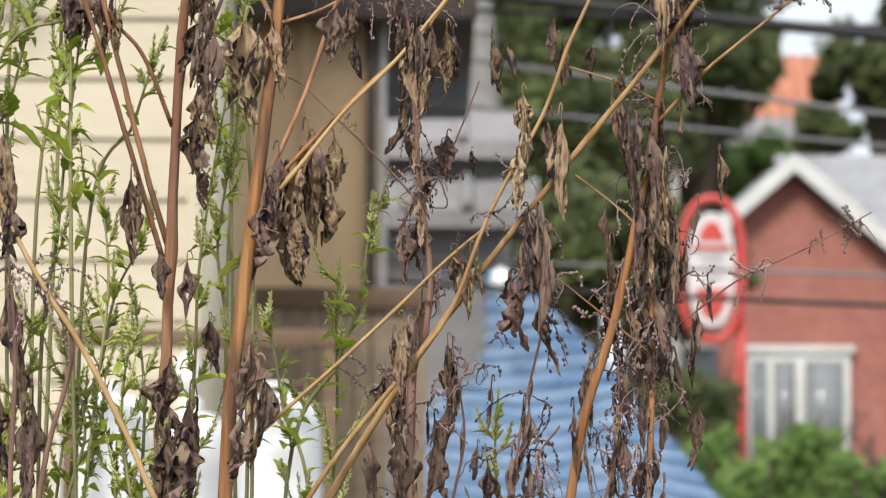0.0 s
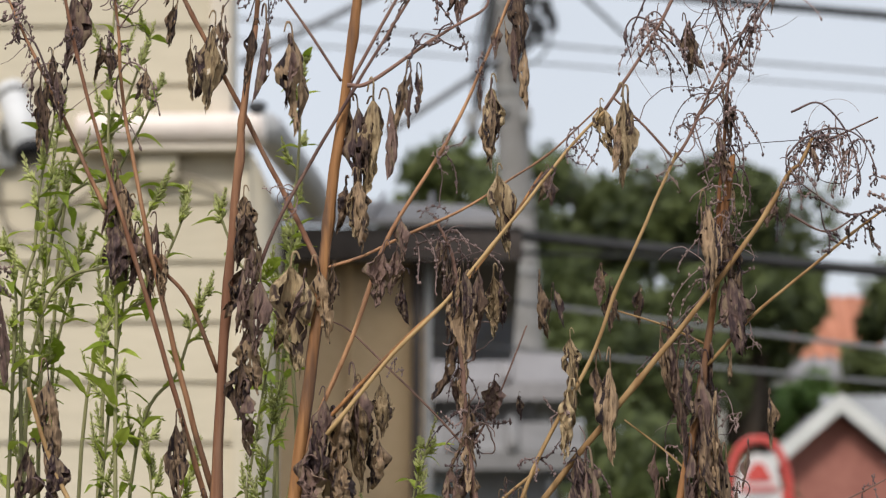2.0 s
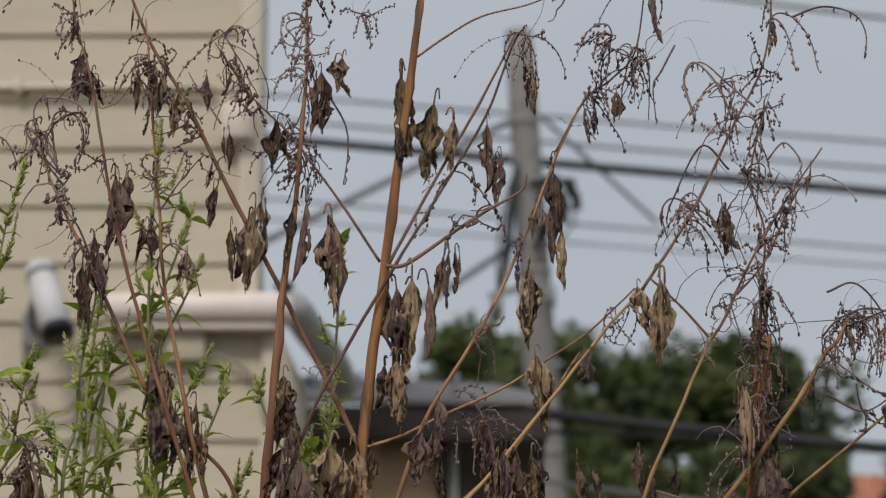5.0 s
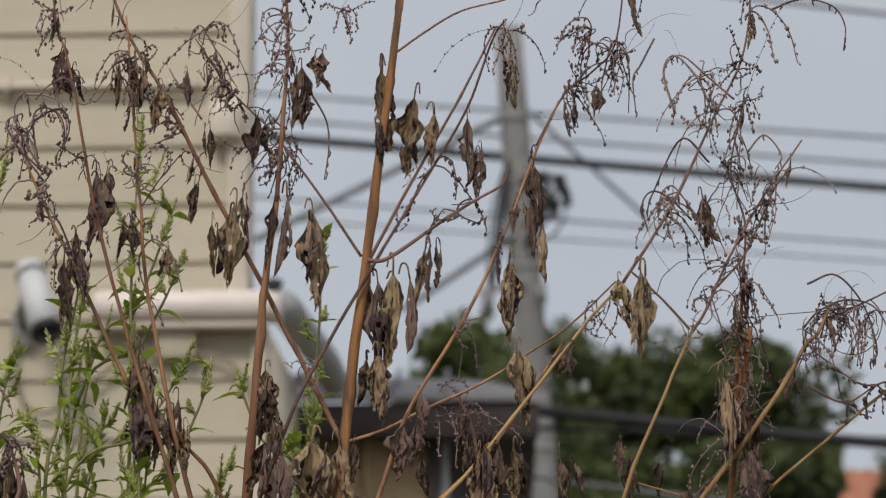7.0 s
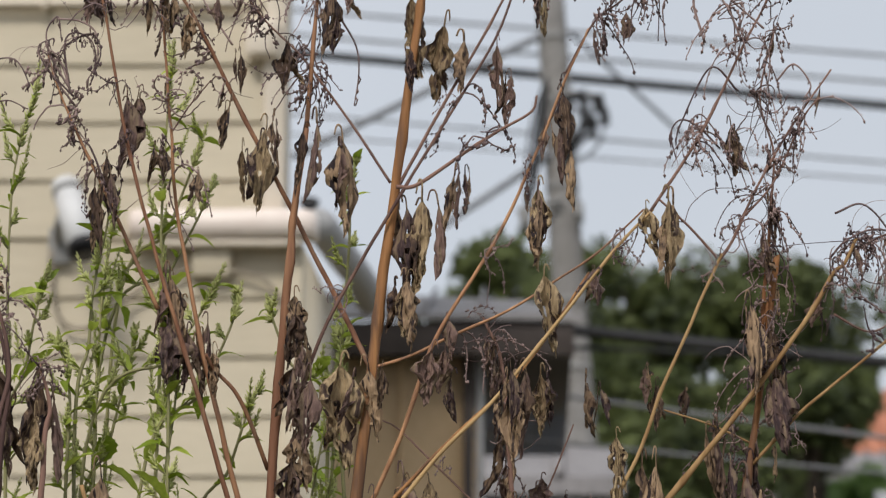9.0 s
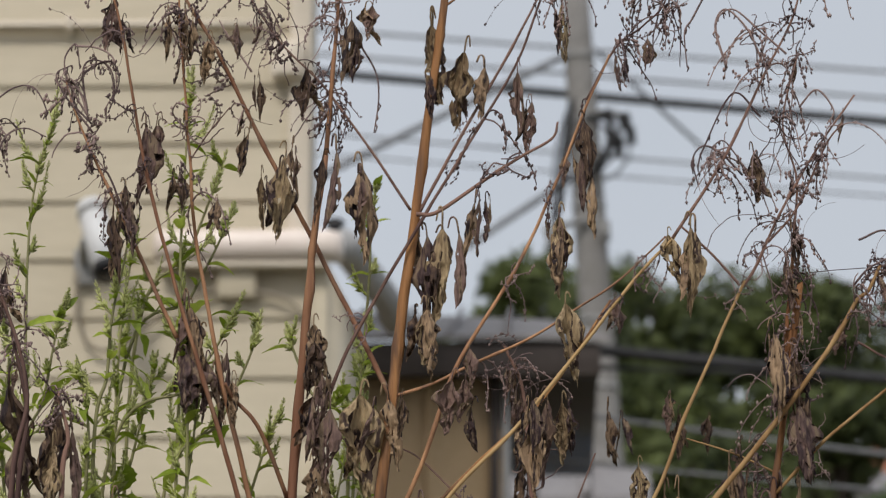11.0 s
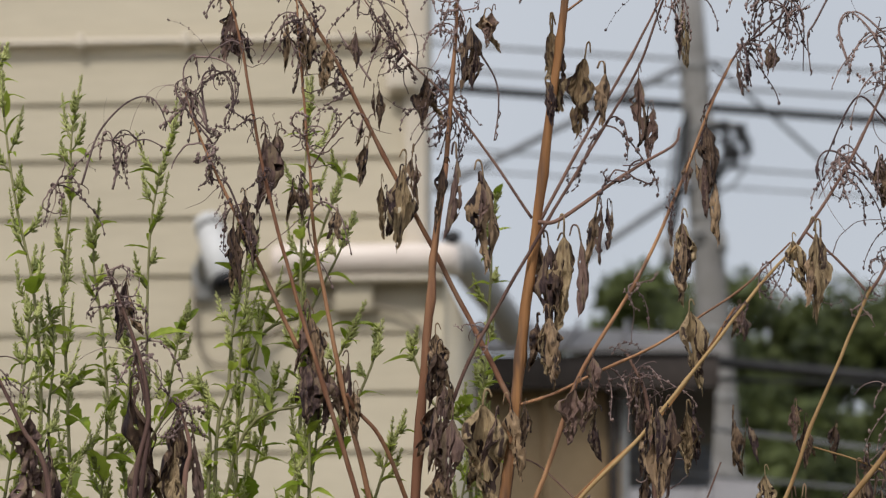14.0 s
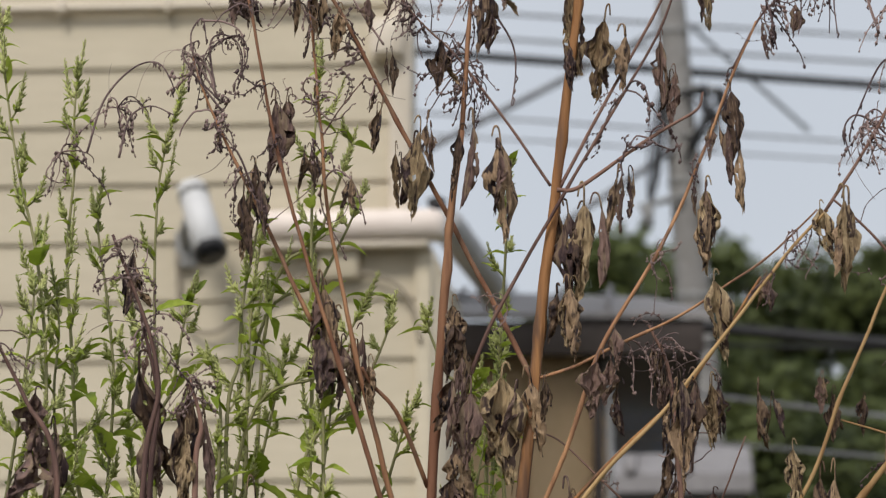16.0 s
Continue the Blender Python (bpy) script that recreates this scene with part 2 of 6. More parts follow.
def prism(outline, y0, y1):
    """An outline in x, z pushed through from y0 to y1."""
    bm = bmesh.new()
    a = [bm.verts.new((x, y0, z)) for x, z in outline]
    b = [bm.verts.new((x, y1, z)) for x, z in outline]
    bm.faces.new(a)
    bm.faces.new(b[::-1])
    for i in range(len(a)):
        j = (i + 1) % len(a)
        bm.faces.new((a[j], a[i], b[i], b[j]))
    bmesh.ops.recalc_face_normals(bm, faces=bm.faces[:])
    return bm


def lathe(profile, sides=24):
    """A turned body from (radius, height) pairs."""
    bm = bmesh.new()
    rings = [[bm.verts.new((r * math.cos(2 * math.pi * k / sides), r * math.sin(2 * math.pi * k / sides), z)) for k in range(sides)] for r, z in profile]
    for a, b in zip(rings, rings[1:]):
        for k in range(sides):
            bm.faces.new((a[k], a[(k + 1) % sides], b[(k + 1) % sides], b[k]))
    bm.faces.new(rings[0][::-1])
    bm.faces.new(rings[-1])
    return bm


# ---- ground ----
bm = bmesh.new()
bmesh.ops.create_grid(bm, x_segments=120, y_segments=120, size=400)
for v in bm.verts:
    near = math.hypot(v.co.x, v.co.y)
    v.co.z = -0.02 + 0.05 * noise.noise(v.co * 0.05) * min(1, near / 60)
tagged(part("ground", bm, M_GROUND), "rough grassy soil with bare patches", "ground", kind="structure")

# ---- the cream house: upper wall, boards, trims ----
WALL_Y = 9.85
CORNER = -0.93
LOWCORNER = -0.86
LEDGE_TOP, LEDGE_LOW = 3.37, 3.26
BOARD = 0.214
LINE = 3.92
wall = tagged(part("wall_front", slab(-6.0, CORNER, WALL_Y + 0.03, WALL_Y + 0.22, 0, 7.2), M_SIDING), "cream lap-sided house wall", "wall", kind="structure")


def receding(x, y0, y1, z0, z1, lean):
    """A wall that runs back from the corner, turned away by lean metres a metre."""
    bm = slab(x - 0.2, x, y0, y1, z0, z1)
    for v in bm.verts:
        v.co.x -= (v.co.y - y0) * lean
    return bm


side = tagged(part("wall_side", receding(CORNER - 0.003, WALL_Y + 0.225, WALL_Y + 6, 0, 7.2, 0.16), M_SIDING), "cream side wall of the house", "wall", kind="structure")
bulk = tagged(part("wall_lower", slab(CORNER + 0.003, LOWCORNER, WALL_Y + 0.03, WALL_Y + 1.5, 0, LEDGE_LOW), M_SIDING), "cream lower wall of the house", "wall", kind="structure")
for k in range(-14, 19):
    low = LINE + (k - 1) * BOARD
    high = low + BOARD
    if low < 0 or high > 7.2:
        continue
    right = LOWCORNER - 0.03 if high < LEDGE_LOW + 0.1 else CORNER - 0.02
    bm = bmesh.new()
    prof = [(0.026, low), (0.0, low), (-0.002, low + 0.006), (0.012, high - 0.012), (0.016, high + 0.004), (0.026, high + 0.004)]
    ends = []
    for x in (-5.98, right):
        ends.append([bm.verts.new((x, WALL_Y + dy, z)) for dy, z in prof])
    for i in range(len(prof)):
        j = (i + 1) % len(prof)
        bm.faces.new((ends[0][i], ends[0][j], ends[1][j], ends[1][i]))
    bm.faces.new(ends[0]), bm.faces.new(ends[1][::-1])
    part("board", bm, M_SIDING, wall, smooth=False)
part("corner_trim", slab(CORNER - 0.075, CORNER + 0.004, WALL_Y - 0.03, WALL_Y + 0.05, LEDGE_TOP, 7.2, 0.006), M_TRIM, wall)
part("corner_trim", slab(LOWCORNER - 0.05, LOWCORNER + 0.006, WALL_Y - 0.03, WALL_Y + 0.05, 0, LEDGE_LOW - 0.01, 0.006), M_SIDING, bulk)

# awning-like cap across the wall with a rounded front and end caps
LX0, LX1 = -1.47, -0.80
cap = thing("wall_ledge", (LX0, WALL_Y, LEDGE_LOW), "pale pink metal ledge with a rounded front on the wall", "ledge")
bm = bmesh.new()
prof = [(0.0, LEDGE_TOP)] + [(-0.07 - 0.05 * math.sin(radians(a)), (LEDGE_TOP + LEDGE_LOW) / 2 + (LEDGE_TOP - LEDGE_LOW) / 2 * math.cos(radians(a))) for a in range(0, 181, 20)] + [(0.0, LEDGE_LOW)]
rows = [[bm.verts.new((x, WALL_Y - 0.016 + dy * s, LEDGE_LOW + (z - LEDGE_LOW) * (0.4 + 0.6 * s))) for dy, z in prof] for x, s in ((LX0, 0.9), (LX0 + 0.02, 1), (LX1 - 0.05, 1), (LX1 - 0.01, 0.85), (LX1, 0.6))]
for a, b in zip(rows, rows[1:]):
    for i in range(len(prof)):
        j = (i + 1) % len(prof)
        bm.faces.new((a[i], a[j], b[j], b[i]))
bm.faces.new(rows[0]), bm.faces.new(rows[-1][::-1])
bmesh.ops.recalc_face_normals(bm, faces=bm.faces[:])
part("cover", bm, M_PINK, cap)
part("drip_edge", slab(LX0 + 0.01, LX1 - 0.06, WALL_Y - 0.10, WALL_Y - 0.02, LEDGE_LOW - 0.025, LEDGE_LOW - 0.003, 0.004), M_TRIM, cap)

# conduit along the wall
cz = 4.14
conduit = thing("conduit", (-3, WALL_Y - 0.035, cz), "thin cream conduit pipe clipped along the siding", "conduit")
part("pipe", pipe([(-5.9, WALL_Y - 0.035, cz + 0.02), (-3, WALL_Y - 0.035, cz + 0.005), (-1.10, WALL_Y - 0.035, cz)], 0.014), M_TRIM, conduit)
for x in (-3.2, -2.2, -1.81):
    part("clip", slab(x - 0.012, x + 0.012, WALL_Y - 0.056, WALL_Y - 0.005, cz - 0.02, cz + 0.03, 0.004), M_TRIM, conduit)

# small junction box near the corner
jb = thing("junction_box", (-1.02, 9.80, 4.00), "small beige junction box on the house corner", "box")
part("body", slab(-1.07, -0.95, WALL_Y - 0.08, WALL_Y - 0.015, 3.93, 4.07, 0.012), M_TRIM, jb)
part("lid", slab(-1.05, -0.97, WALL_Y - 0.094, WALL_Y - 0.081, 3.94, 4.06, 0.004), M_TRIM, jb)
jb2 = thing("junction_box", (-1.19, 9.80, 3.20), "small beige cable box under the ledge", "box")
part("body", slab(-1.25, -1.11, WALL_Y - 0.06, WALL_Y - 0.015, 3.13, 3.25, 0.01), M_SIDING, jb2)

# cables on the wall
cab = thing("wall_cable", (-1.16, 9.81, 3.14), "grey cable arching below the ledge", "cable")
part("cable", pipe([(-1.16, 9.81, 3.14), (-1.08, 9.81, 3.15), (-0.98, 9.81, 3.11), (-0.92, 9.81, 3.03), (-0.89, 9.81, 2.90)], 0.008, sides=6), M_CABLE, cab)
cab = thing("wall_cable", (-1.75, 9.81, 3.06), "slack cable loop hanging from the security camera", "cable")
part("cable", pipe([(-1.76, 9.81, 3.23), (-1.75, 9.81, 3.06), (-1.70, 9.81, 2.96), (-1.61, 9.81, 2.95), (-1.52, 9.81, 3.02), (-1.41, 9.81, 3.10), (-1.24, 9.81, 3.17)], 0.008, sides=6), M_CABLE, cab)

# bullet security camera on its bracket
sc = thing("security_camera", (-1.73, 9.83, 3.27), "white bullet security camera with black front on a wall bracket", "camera")
a, b = Vector((-1.68, 9.62, 3.43)), Vector((-1.59, 9.49, 3.19))
way = (b - a).normalized()
part("body", tube(bmesh.new(), [a, a + way * 0.012, a + (b - a) * 0.5, b], 0.051, 0.055, 24), M_CASING, sc)
bm = bmesh.new()
tube(bm, [b, b + way * 0.028], 0.057, 0.058, 24)
part("lens_hood", bm, M_DARK, sc)
part("lens", tube(bmesh.new(), [b + way * 0.029, b + way * 0.034], 0.045, 0.04, 18), M_LENS, sc)
part("bracket_arm", pipe([(-1.68, 9.72, 3.40), (-1.72, 9.72, 3.31), (-1.73, 9.80, 3.26)], 0.016, sides=8), M_GREYPIPE, sc)
part("bracket_plate", slab(-1.77, -1.69, WALL_Y - 0.04, WALL_Y - 0.014, 3.18, 3.31, 0.006), M_GREYPIPE, sc)
part("bracket_band", tube(bmesh.new(), [a + way * 0.03, a + way * 0.055], 0.056, 0.056, 20), M_GREYPIPE, sc)

# grey downpipe from the ledge to the low roof
dp = thing("downpipe", (-0.84, 10.20, 3.46), "grey drainpipe running slantwise from the ledge to the low roof", "pipe")
part("pipe", pipe([(-0.87, 10.10, 3.38), (-0.82, 10.10, 3.37), (-0.79, 10.60, 3.37), (-0.74, 11.20, 3.35), (-0.73, 11.60, 3.33)], 0.062, sides=14), M_PALEPIPE, dp)
part("elbow_cap", pipe([(-0.88, 10.05, 3.43), (-0.85, 10.05, 3.44), (-0.83, 10.05, 3.43)], 0.03, sides=10), M_DARK, dp)

# ---- low tan building with a sloping sheet roof ----
TY = 12.5
shed = thing("low_building", (-0.67, TY, 0), "low tan stucco building with grey sheet roof and dark fascia", "building")
tz0, tz1 = 3.22, 3.35
tx0, tx1 = -2.2, -0.36
part("wall", slab(tx0, tx1, TY + 0.1, TY + 4.5, 0, tz0), M_TAN, shed)
part("corner_post", slab(tx1 + 0.002, tx1 + 0.045, TY + 0.06, TY + 0.2, 0, tz0 - 0.003, 0.004), M_FASCIA, shed)
part("downpipe", pipe([(tx1 + 0.075, TY + 0.08, tz0), (tx1 + 0.075, TY + 0.08, 1.5), (tx1 + 0.075, TY + 0.08, 0.0)], 0.018, sides=8), M_PALEPIPE, shed)
fx1 = 0.14
part("fascia", slab(tx0 - 0.1, fx1, TY - 0.12, TY - 0.06, tz0 - 0.02, tz1, 0.006), M_FASCIA, shed)
part("soffit", slab(tx0 - 0.1, fx1 - 0.01, TY - 0.059, TY + 4.6, tz0 + 0.003, tz0 + 0.05), M_FASCIA, shed)
bm = bmesh.new()
rz = 3.89
for x0, y0, z0, in ((0, 0, 0),):
    v = [bm.verts.new(c) for c in ((tx0 - 0.15, TY - 0.15, tz1 + 0.004), (fx1 + 0.04, TY - 0.15, tz1 + 0.004), (fx1 - 0.25, 15.0, rz - 0.06), (tx0 - 0.15, 15.0, rz + 0.03),
                                   (tx0 - 0.15, TY - 0.15, tz1 + 0.03), (fx1 + 0.04, TY - 0.15, tz1 + 0.03), (fx1 - 0.25, 15.0, rz - 0.03), (tx0 - 0.15, 15.0, rz + 0.06))]
    for f in ((3, 2, 1, 0), (4, 5, 6, 7), (0, 1, 5, 4), (1, 2, 6, 5), (2, 3, 7, 6), (3, 0, 4, 7)):
        bm.faces.new([v[i] for i in f])
roof = part("roof", bm, M_ROOFGREY, shed, smooth=False)
for k in range(12):
    x = tx0 + 0.1 + k * 0.26
    if x < fx1 - 0.3:
        part("roof_seam", tube(bmesh.new(), [Vector((x, TY - 0.15, tz1 + 0.032)), Vector((x - 0.04, 15.0, rz + 0.03))], 0.014, 0.014, 5), M_ROOFGREY, roof)
for k in range(4):
    x = tx1 - 0.28 - k * 0.42
    part("wall_batten", slab(x - 0.012, x + 0.012, TY + 0.085, TY + 0.098, 0, tz0 - 0.004, 0.003), M_TAN, shed)

# ---- utility pole with fittings ----
PY = 25.0
pole = thing("utility_pole", (0.11, PY, 0), "round concrete utility pole with steel bands and brackets", "utility pole")
ptop = Vector((0.035, 25.00, 8.73))
pbase = Vector((0.385, 25.00, 2.92))
foot = pbase + (pbase - ptop) * (pbase.z / (ptop.z - pbase.z))
part("shaft", tube(bmesh.new(), [foot + (ptop - foot) * (k / 12) for k in range(13)], 0.205, 0.125, 20), M_CONCRETE, pole)
for h in (0.55, 0.62, 0.74, 0.83, 0.9):
    c = foot + (ptop - foot) * h
    r = 0.205 - 0.08 * h + 0.008
    part("band", tube(bmesh.new(), [c - Vector((0, 0, 0.03)), c + Vector((0, 0, 0.03))], r, r, 18), M_GREYPIPE, pole)
clamp = part("bracket", pipe([(0.13, 24.85, 7.28), (0.30, 24.80, 7.30), (0.52, 24.80, 7.26)], 0.022, sides=6), M_GREYPIPE, pole)
for x, z, r in ((0.36, 7.24, 0.05), (0.50, 7.20, 0.065), (0.56, 7.07, 0.05), (0.44, 6.98, 0.055), (0.36, 7.08, 0.045)):
    part("insulator", tube(bmesh.new(), smooth_line([(x - 0.02, 24.8, z + 0.07), (x, 24.8, z), (x + 0.015, 24.8, z - 0.08)], 4), r, r * 0.6, 10), M_WIRE, pole)
part("bracket", pipe([(0.14, 24.85, 6.86), (0.30, 24.80, 6.88), (0.48, 24.80, 6.90)], 0.02, sides=6), M_GREYPIPE, pole)
bm = tube(bmesh.new(), [Vector((-0.24, 24.80, 6.20)), Vector((0.16, 24.80, 6.30))], 0.03, 0.03, 6)
tube(bm, [Vector((-0.17, 24.80, 6.22)), Vector((-0.16, 24.80, 6.02))], 0.06, 0.045, 10)
tube(bm, [Vector((0.31, 24.80, 6.28)), Vector((0.32, 24.80, 6.10))], 0.05, 0.045, 10)
part("cross_arm", bm, M_GREYPIPE, pole)
for k in range(7):
    e = Vector((0.36, 24.70, 7.02)) + Vector((random.uniform(-0.08, 0.24), 0, random.uniform(-0.2, 0.25)))
    part("drop_cable", tube(bmesh.new(), smooth_line([Vector((0.17, 24.80, 7.25)), e, e + Vector((random.uniform(-0.25, 0.05), 0, -0.25)), Vector((0.16, 24.80, 6.61))], 6), 0.012, 0.012, 5), M_WIRE, pole)
for k in range(5):
    x = random.uniform(-0.12, 0.0)
    part("drop_cable", tube(bmesh.new(), smooth_line([Vector((0.03, 24.80, 7.45)), Vector((x, 24.75, 7.0)), Vector((x - 0.05, 24.75, 6.5)), Vector((-0.15, 24.80, 6.2))], 6), 0.014, 0.014, 5), M_WIRE, pole)


def wire(a, b, r, mat, label, sag=0.04):
    """A cable from a to b, carried on in both directions past the view."""
    a, b = Vector(a), Vector(b)
    d = b - a
    a, b = a - d * 1.2, b + d * 1.5
    d = b - a
    pts = [a + d * (k / 16) - Vector((0, 0, sag * 4 * (k / 16) * (1 - k / 16) - sag)) for k in range(17)]
    w = thing("overhead_wire", a, label, "cable", group="overhead wires")
    part("cable", tube(bmesh.new(), pts, r, r, 6), mat, w)


wire((-2.35, 25.05, 7.74), (3.39, 25.05, 7.20), 0.040, M_WIRE, "thick black overhead cable between poles")
wire((-2.12, 25.05, 8.13), (3.41, 25.05, 7.67), 0.016, M_GREYWIRE, "thin grey overhead wire between poles")
wire((-2.30, 25.05, 7.91), (3.40, 25.05, 7.42), 0.016, M_GREYWIRE, "thin grey overhead wire between poles")
wire((-2.29, 25.05, 7.16), (3.38, 25.05, 6.67), 0.0125, M_GREYWIRE, "thin grey overhead wire between poles")
wire((-2.24, 25.05, 6.96), (3.37, 25.05, 6.51), 0.010, M_GREYWIRE, "thin grey overhead wire between poles")
wire((1.94, 25.02, 9.05), (3.34, 25.02, 8.86), 0.02, M_GREYWIRE, "grey overhead wire high between poles")
wire((0.27, 14.20, 3.56), (2.26, 14.20, 3.36), 0.030, M_WIRE, "thick black low-hung overhead cable")
wire((0.33, 14.30, 3.49), (2.28, 14.30, 3.42), 0.012, M_WIRE, "black low-hung overhead cable")
wire((0.50, 14.20, 3.18), (2.26, 14.20, 2.96), 0.012, M_GREYWIRE, "grey low-hung overhead wire")
wire((0.33, 14.20, 2.97), (2.25, 14.20, 2.80), 0.009, M_GREYWIRE, "grey low-hung overhead wire")
wire((0.57, 14.40, 2.20), (2.28, 14.40, 2.15), 0.010, M_GREYWIRE, "grey low-hung overhead wire")
wire((0.58, 14.60, 2.07), (2.31, 14.60, 2.00), 0.014, M_WIRE, "black low-hung overhead cable")
for a, b in (((-2.20, 24.00, 6.54), (0.07, 25.00, 7.93)), ((-0.92, 24.50, 6.00), (0.11, 24.90, 6.77)), ((0.23, 25.00, 7.93), (1.40, 27.00, 7.35))):
    guy = thing("stay_wire", a, "slanting grey stay wire fixed to the pole", "cable")
    part("cable", pipe([a, (Vector(a) + Vector(b)) / 2, b], 0.033 if b[1] < 26 else 0.02, sides=6), M_GREYWIRE, guy)


# ---- trees ----
def tree(at, height, crown_r, crown_z, seed, label, leaves=2600, leaf=0.16, mat=M_TREELEAF, squash=0.8):
    rnd = random.Random(seed)
    at = Vector(at)
    t = thing("tree", at, label, "tree", group="background trees")
    bm = bmesh.new()
    tube(bm, smooth_line([at, at + Vector((rnd.uniform(-.2, .2), 0, crown_z * 0.5)), at + Vector((rnd.uniform(-.3, .3), 0, crown_z))], 5), 0.22, 0.12, 9)
    lobes = []
    for k in range(17):
        d = Vector((rnd.gauss(0, 1), rnd.gauss(0, 1), rnd.gauss(0, 0.8))).normalized() * crown_r * rnd.uniform(0.3, 1.05)
        d.z *= squash
        c = at + Vector((0, 0, crown_z)) + d
        lobes.append((c, crown_r * rnd.uniform(0.2, 0.42)))
        tube(bm, smooth_line([at + Vector((0, 0, crown_z * rnd.uniform(0.55, 0.95))), (at + Vector((0, 0, crown_z)) + c) / 2, c], 4), 0.07, 0.015, 5)
    part("trunk", bm, M_BARK, t)
    bm = bmesh.new()
    for k in range(leaves):
        c, r = rnd.choice(lobes)
        d = Vector((rnd.gauss(0, 1), rnd.gauss(0, 1), rnd.gauss(0, 1))).normalized() * r * rnd.uniform(0.55, 1.1)
        q = c + d
        a = Vector((rnd.gauss(0, 1), rnd.gauss(0, 1), rnd.gauss(0, 1))).normalized()
        b = a.orthogonal().normalized()
        s = leaf * rnd.uniform(0.5, 1.3)
        bm.faces.new([bm.verts.new(q + a * s), bm.verts.new(q + b * s * 0.5), bm.verts.new(q - a * s), bm.verts.new(q - b * s * 0.5)])
    part("crown", bm, mat, t, smooth=False)


tree((-0.47, 46, 0), 9, 1.6, 8.50, 3, "dark green leafy tree behind the low roof")
tree((1.86, 48, 0), 9, 1.7, 8.51, 4, "dark green leafy tree with uneven crown")
tree((3.48, 46, 0), 9, 1.7, 8.38, 5, "tall dark green broadleaf tree")
tree((4.72, 50, 0), 9, 1.0, 7.95, 6, "dark green broadleaf tree")
tree((2.33, 44, 0), 7, 2.2, 6.39, 7, "dense dark green tree between houses", 3600)
tree((4.12, 45, 0), 7, 1.5, 6.69, 8, "dense dark green tree between houses", 3600)
tree((1.10, 45, 0), 7, 1.7, 6.68, 18, "dense dark green tree behind the pole", 3000)
tree((7.20, 46, 0), 8, 1.1, 6.80, 9, "dark green tree beside the orange roof")
tree((8.40, 48, 0), 8, 1.5, 7.10, 10, "dark green tree beside the orange roof")
tree((-0.62, 47, 0), 7, 1.4, 6.75, 11, "dark green tree beyond the low building")
tree((2.44, 36, 0), 5, 1.6, 3.26, 12, "dark shady shrub tree beside the brick house", 3000, mat=M_TREELEAF)
tree((1.73, 38, 0), 5, 1.2, 3.66, 13, "dark shady shrub tree beside the brick house", 2400)
tree((5.60, 52, 0), 7, 0.9, 5.75, 14, "olive green tree below the orange roof", 2400, mat=M_HEDGELEAF)
tree((8.00, 58, 0), 6, 0.8, 6.99, 15, "dark green tree in front of the orange roof", 1400)
tree((4.12, 47, 0), 9, 1.05, 8.95, 16, "dark green rounded treetop above the wires", 2200)


# ---- houses beyond ----
def roof_house(at, width, depth, eave, ridge, wall_mat, roof_mat, label, windows=()):
    """Ridge runs across the view; the front roof slope faces the camera."""
    x, y, _ = at
    h = thing("house", at, label, "house", group="distant houses")
    w = part("wall", slab(x - width / 2, x + width / 2, y, y + depth, 0, eave), wall_mat, h, smooth=False)
    bm = bmesh.new()
    sect = [(y - 0.4, eave - 0.1), (y + depth / 2, ridge), (y + depth + 0.4, eave - 0.1), (y + depth + 0.4, eave + 0.05), (y + depth / 2, ridge + 0.17), (y - 0.4, eave + 0.05)]
    a = [bm.verts.new((x - width / 2 - 0.3, yy, zz)) for yy, zz in sect]
    b = [bm.verts.new((x + width / 2 + 0.3, yy, zz)) for yy, zz in sect]
    bm.faces.new(a), bm.faces.new(b[::-1])
    for i in range(6):
        j = (i + 1) % 6
        bm.faces.new((a[j], a[i], b[i], b[j]))
    bmesh.ops.recalc_face_normals(bm, faces=bm.faces[:])
    r = part("roof", bm, roof_mat, h, smooth=False)
    n = int(width / 0.3)
    for k in range(n):
        rx = x - width / 2 - 0.2 + k * (width + 0.4) / n
        part("roof_rib", tube(bmesh.new(), [Vector((rx, y - 0.42, eave + 0.07)), Vector((rx, y + depth / 2, ridge + 0.19))], 0.06, 0.06, 6), roof_mat, r)
    for wx, wz, ww, wh in windows:
        win = part("window", slab(x + wx - ww / 2, x + wx + ww / 2, y - 0.06, y - 0.003, wz - wh / 2, wz + wh / 2, 0.01), M_WHITEPAINT, w)
        part("pane", slab(x + wx - ww / 2 + 0.03, x + wx + ww / 2 - 0.03, y - 0.075, y - 0.062, wz - wh / 2 + 0.03, wz + wh / 2 - 0.03), M_CURTAIN, win)
    return h


roof_house((8.66, 70, 0), 1.7, 4, 8.55, 10.23, M_GREYWALL, M_TILE, "pale house with an orange tiled roof behind trees", [(-0.3, 7.77, 0.7, 0.8)])
roof_house((6.40, 60, 0), 3.2, 4, 7.05, 7.60, M_CREAMWALL, M_ROOFGREY, "pale plaster house between trees")
roof_house((-0.10, 23.6, 0), 0.95, 0.8, 3.61, 3.82, M_GREYWALL, M_ROOFGREY, "pale grey house beyond the low building", [])
roof_house((-0.07, 22.9, 0), 1.05, 0.5, 2.99, 3.15, M_GREYWALL, M_GREYWALL, "low grey outbuilding in the yard", [(-0.4, 2.76, 0.4, 0.18)])

